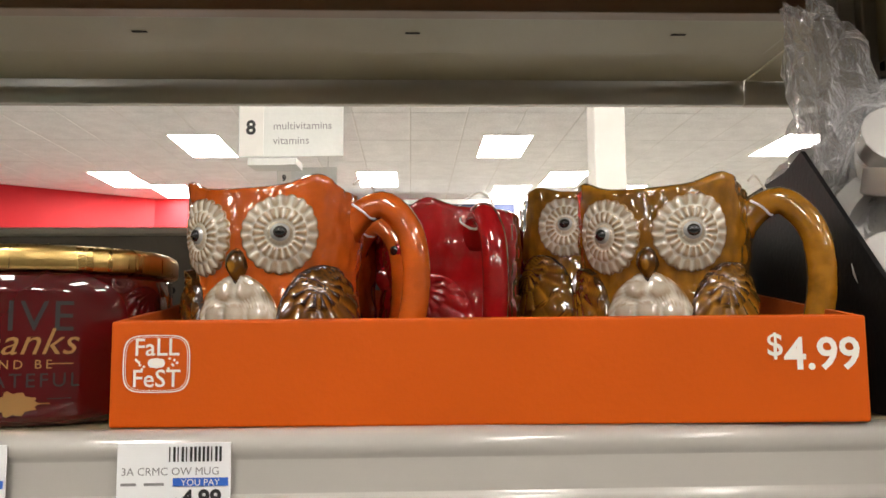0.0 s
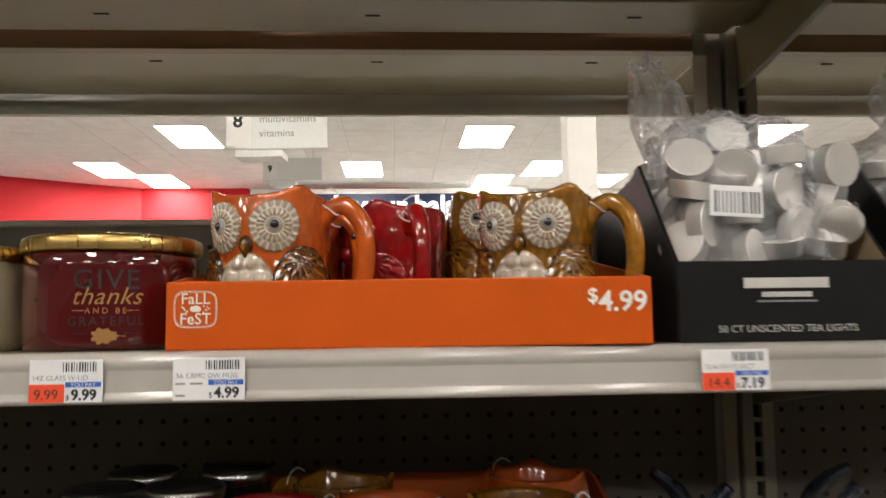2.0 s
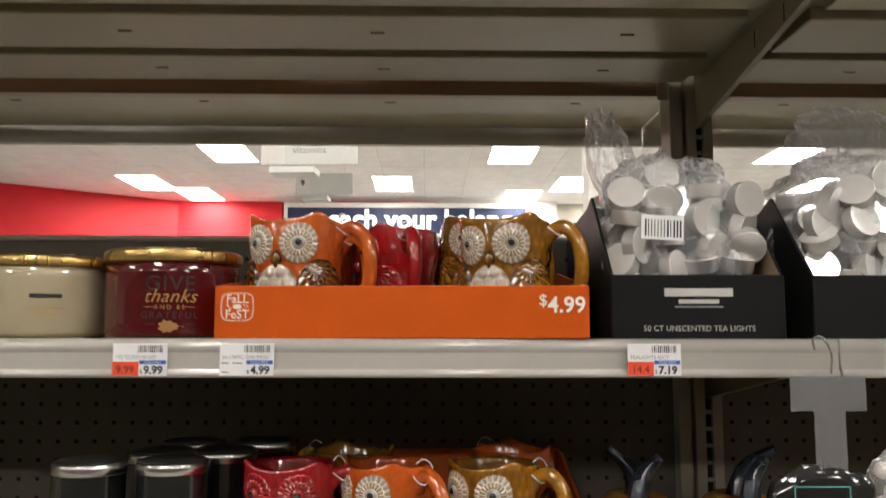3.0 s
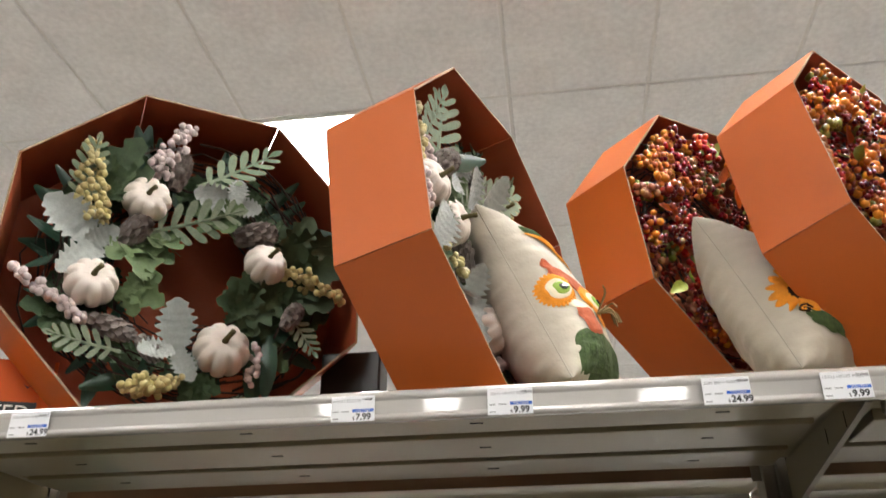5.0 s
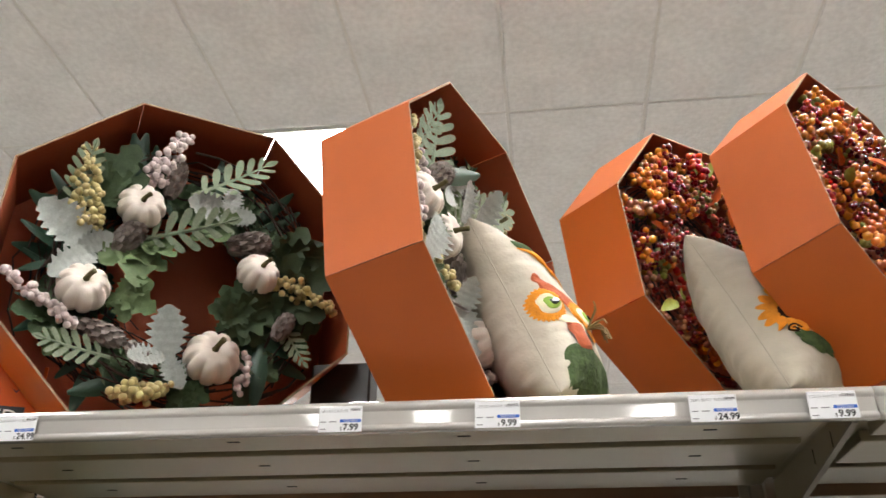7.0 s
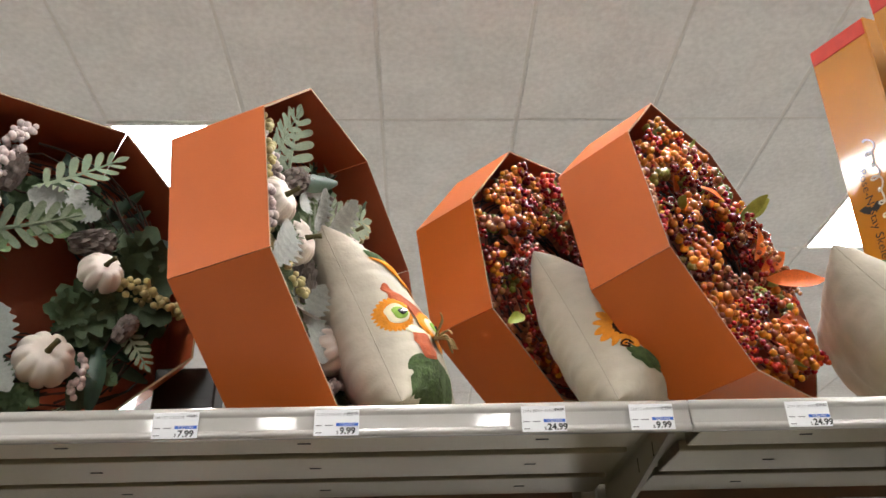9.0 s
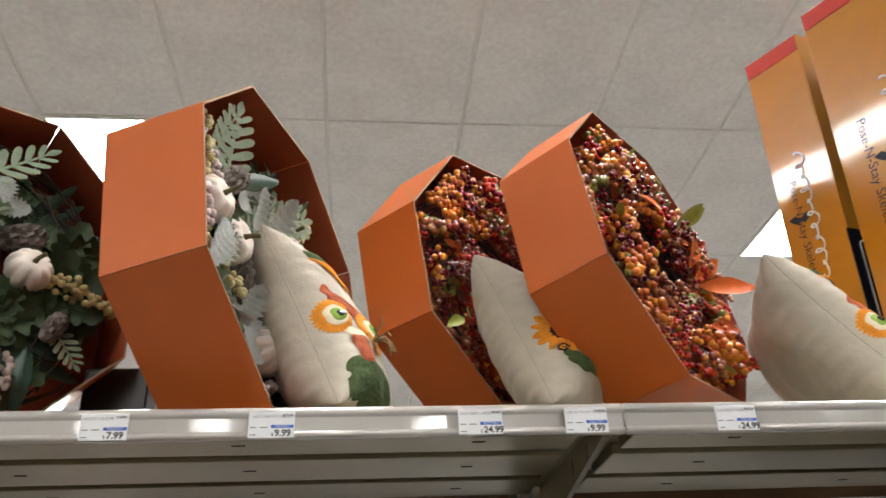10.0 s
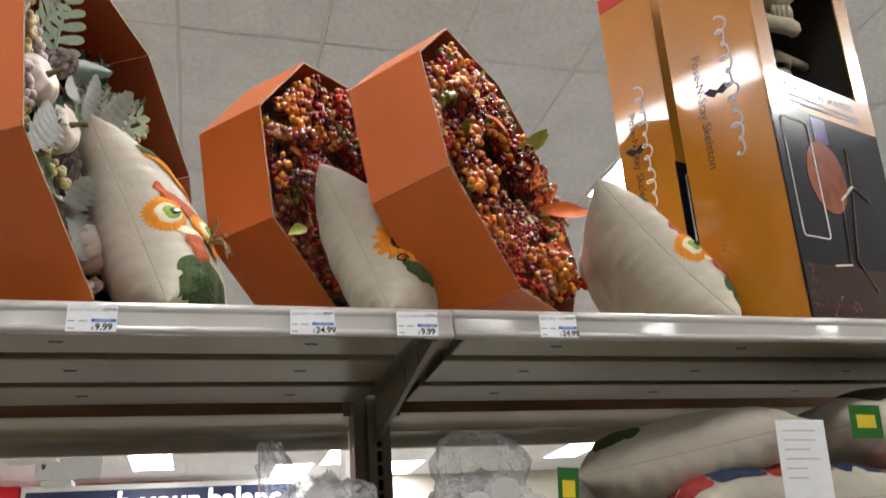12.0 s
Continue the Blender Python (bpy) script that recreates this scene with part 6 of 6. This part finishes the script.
shelf_pumpkin(-0.030, 0.205, 0.049, 1.4, "mottled orange ceramic pumpkin with a blue-black stem")

M["clip"] = mat("clear_hanger_plastic", (0.30, 0.30, 0.31), 0.2, alpha=0.4, coat=0.6)
M["teal"] = mat("teal_print", (0.10, 0.32, 0.30), 0.4)


def hanging_strip():
    t = thing("merchandise_strip", "clear plastic strip hung from the shelf edge with small packets", "hang strip", pose(-0.018, -0.012, 1.398))
    part("hook", tube(curve_points([(0.004, 0.002, -0.03), (0.002, -0.004, -0.012), (-0.006, -0.004, 0.004), (-0.014, -0.002, 0.002), (-0.012, 0.0, -0.008)], 16), 0.0011, 6), M["silver"], t, "bent wire hook", smooth=True)
    part("plate", boxes(((-0.037, 0, -0.066), (0.036, 0.0012, -0.033)), bevel=0.0004), M["clip"], t)
    part("strip", boxes(((-0.015, 0.0002, -0.22), (0.015, 0.0010, -0.066))), M["clip"], t)
    p = thing("hanging_packet", "glossy black packet with a teal outline", "packet", pose(-0.018, -0.034, 1.19), "hanging packets")
    part("pouch", moved(blob((0.050, 0.010, 0.048), 21, 0.10, 30, 18), pose(-0.022, 0.0, 0.045, 0, 4, 0)), M["black_glass"], p, smooth=True)
    fr = [(-0.052, 0.020), (-0.002, 0.020), (-0.002, 0.078), (-0.052, 0.078), (-0.052, 0.020), (-0.002, 0.020)]
    part("outline", tube([(x, -0.0125, z) for x, z in fr], 0.0009, 5), M["teal"], p)
    for z, wd in ((0.060, 0.030), (0.050, 0.036), (0.040, 0.026)):
        part("print_bar", boxes(((-0.027 - wd / 2, -0.0130, z), (-0.027 + wd / 2, -0.0122, z + 0.004))), M["grey_ink"], p)
    q = thing("hanging_packet", "clear packet of white pieces", "packet", pose(0.022, -0.03, 1.20), "hanging packets")
    part("pouch", moved(blob((0.028, 0.010, 0.048), 25, 0.2, 26, 16), pose(0.012, 0, 0.045)), M["film"], q)
    for i in range(7):
        part("piece", moved(sphere_mesh(0.008, 10, 8), pose(0.012 + random.uniform(-0.016, 0.016), 0, 0.02 + 0.010 * i)), M["wax"], q, smooth=True)


hanging_strip()

# the stack of cushions in the next bay
M["plaid"] = mat("red_plaid_cloth", (0.45, 0.05, 0.04), 0.9, var=0.2, scale=60, bump=0.3)
M["plaid_cream"] = mat("cream_plaid_cloth", (0.58, 0.50, 0.38), 0.9, var=0.1, scale=60)
M["plaid_navy"] = mat("navy_plaid_cloth", (0.03, 0.045, 0.09), 0.9, var=0.2, scale=60)
M["tag_green"] = mat("green_paper_tag", (0.02, 0.13, 0.02), 0.4)
M["tag_yellow"] = mat("yellow_print", (0.70, 0.52, 0.03), 0.4)


def flat_pillow(x, y, z, turn, label, patch=None, tilt=0.0, W=0.38, T=0.13):
    t = pillow(pose(x, y, z, 0, -tilt, 0) @ pose(0, 0, 0, -90, 0, turn), label, W, T)
    if patch:
        applique(t, patch[0], patch[1], patch[2], patch[3], M[patch[4]], "felt_patch", W, T, lift=0.003, squareness=0.5)
    return t


def plaid_pillow(x, y, z, turn):
    t = pillow(pose(x, y, z, -90, 0, turn), "red, cream and navy plaid cushion under a pile", 0.38, 0.14)
    for i in range(5):
        for j in range(5):
            mt = ("plaid", "plaid_cream", "plaid_navy", "plaid")[(i * 2 + j * 3) % 4]
            applique(t, -0.72 + 0.36 * i, -0.72 + 0.36 * j, 0.178, 0.178, M[mt], "plaid_square", 0.38, 0.14, lift=0.0018, squareness=0.25, n=20)


flat_pillow(0.50, 0.17, DECK + 0.050, 5, "cream canvas cushion at the bottom of a pile")
plaid_pillow(0.53, 0.165, DECK + 0.135, -4)
flat_pillow(0.430, 0.180, DECK + 0.224, -24, "cream canvas cushion with a dark green felt patch", (-0.42, -0.62, 0.20, 0.24, "felt_green"), 8, 0.33, 0.125)
flat_pillow(0.90, 0.15, DECK + 0.05, 0, "cream canvas cushion at the bottom of a pile")
flat_pillow(0.90, 0.15, DECK + 0.145, 3, "cream canvas cushion in a pile")
flat_pillow(0.80, 0.15, DECK + 0.252, -3, "cream canvas cushion on top of a pile", (-0.35, -0.66, 0.2, 0.26, "felt_brown"), 4)


def cloth_tag(x, y, z, w, h, label, material, mark=None, turn=0):
    t = thing("sewn_tag", label, "tag", pose(x, y, z, 6, 3, turn), "cushion tags")
    part("paper", boxes(((0, 0, -h), (w, 0.0008, 0)), bevel=0.0002), material, t)
    if mark:
        part("print_block", boxes(((w * 0.2, -0.0006, -h * 0.7), (w * 0.8, -0.0001, -h * 0.3))), mark, t)
    else:
        for k in range(6):
            part("print_bar", boxes(((w * 0.12, -0.0006, -h * (0.15 + 0.12 * k)), (w * random.uniform(0.5, 0.88), -0.0001, -h * (0.15 + 0.12 * k) + 0.002))), M["print_grey"], t)


cloth_tag(0.443, -0.052, 1.636, 0.070, 0.102, "crumpled white paper care tag sewn to a cushion", M["paper"], None, -8)
cloth_tag(0.143, 0.0, 1.592, 0.030, 0.052, "green paper tag with a yellow block", M["tag_green"], M["tag_yellow"], 4)
cloth_tag(0.578, -0.042, 1.657, 0.048, 0.045, "green paper tag with a yellow block", M["tag_green"], M["tag_yellow"], -6)


# ---------------------------------------------------------------- far side of the store
M["navy"] = mat("navy_sign_panel", (0.02, 0.03, 0.085), 0.5, var=0.1)
M["sign_grey"] = mat("grey_sign_panel", (0.72, 0.74, 0.72), 0.5, var=0.03)
# White letter colour with a slight emission added.
M["sign_glow"] = mat("emissive_white_letters", (0.95, 0.97, 1.0), 0.4, emit=1.2)
structure(part("fascia_north", boxes(((-4.75, 13.43, 2.66), (-2.95, 13.6, CEIL - 0.002))), M["red"]), "red painted fascia under the ceiling", "wall")
structure(part("fascia_corner", boxes(((-3.4, 0, 2.66), (0, 0.15, CEIL - 0.002))), M["red"]), "red painted fascia under the ceiling", "wall").matrix_basis = pose(-4.75, 13.43, 0, 0, 0, 36)
structure(part("fascia_sign", boxes(((-2.6, 13.46, 2.95), (-0.2, 13.6, CEIL - 0.002))), M["red"]), "red painted fascia behind the navy sign", "wall")
structure(part("pilaster", boxes(((1.32, 13.3, 0), (1.85, 13.61, CEIL - 0.002))), M["white"]), "white painted wall pilaster", "column")
structure(part("column", boxes(((0.555, 4.0, 0), (0.73, 4.175, CEIL - 0.002)), bevel=0.006), M["white"]), "white square store column", "column")


def wall_sign():
    t = thing("wall_sign", "navy wall sign with white words, reach your balance", "sign", pose(-2.83, 12.95, 3.11))
    part("panel", boxes(((0.06, 0.02, 0.06), (4.1, 0.12, 0.50))), M["navy"], t)
    part("frame", boxes(((0, 0, 0), (4.16, 0.1, 0.06)), ((0, 0, 0.50), (4.16, 0.1, 0.58)), ((0, 0, 0.06), (0.06, 0.1, 0.50)), ((4.1, 0, 0.06), (4.16, 0.1, 0.50))), M["white"], t, "white frame")
    letters("reach your balance", 0.46, M["sign_glow"], t, pose(0.55, 0.012, 0.15), bold=0.012, spacing=1.0)
    for x in (0.3, 3.9):
        part("hanger", tube([(x, 0.05, 0.56), (x, 0.05, 0.64)], 0.01, 6), M["silver"], t)


wall_sign()
ws = thing("wall_letters", "black letters on the cream wall", "sign", pose(4.2, 13.60, 3.25))
letters("be", 0.55, M["ink"], ws, pose(0, 0, 0), bold=0.01)


def aisle_sign(x, y, z, w, h, number, lines, label):
    t = thing("aisle_sign", label, "sign", pose(x, y, z, 0, 0, -4), "hanging aisle signs")
    part("panel", boxes(((0, 0, 0), (w, 0.02, h)), bevel=0.004), M["sign_grey"], t)
    part("number_panel", boxes(((0.01, -0.004, 0.01), (w * 0.24, -0.0005, h - 0.01))), M["white"], t)
    letters(number, h * 0.36, M["ink"], t, pose(w * 0.12, -0.006, h * 0.42), "CENTER", bold=0.004)
    for k, tx in enumerate(lines):
        letters(tx, h * 0.20, M["grey_ink"], t, pose(w * 0.33, -0.002, h * (0.50 - 0.27 * k)))
    for xx in (w * 0.15, w * 0.85):
        part("hanging_wire", tube([(xx, 0.01, h), (xx, 0.01, CEIL - z)], 0.003, 6), M["silver"], t)
    part("lower_panel", boxes(((0.06, 0.012, -0.05), (w * 0.55, 0.22, -0.004))), M["sign_grey"], t)


aisle_sign(-1.60, 5.0, 2.635, 0.70, 0.37, "8", ("multivitamins", "vitamins"), "pale hanging aisle sign numbered 8 for vitamins")
aisle_sign(-1.83, 8.0, 2.95, 0.62, 0.24, "9", (), "pale hanging aisle sign numbered 9")
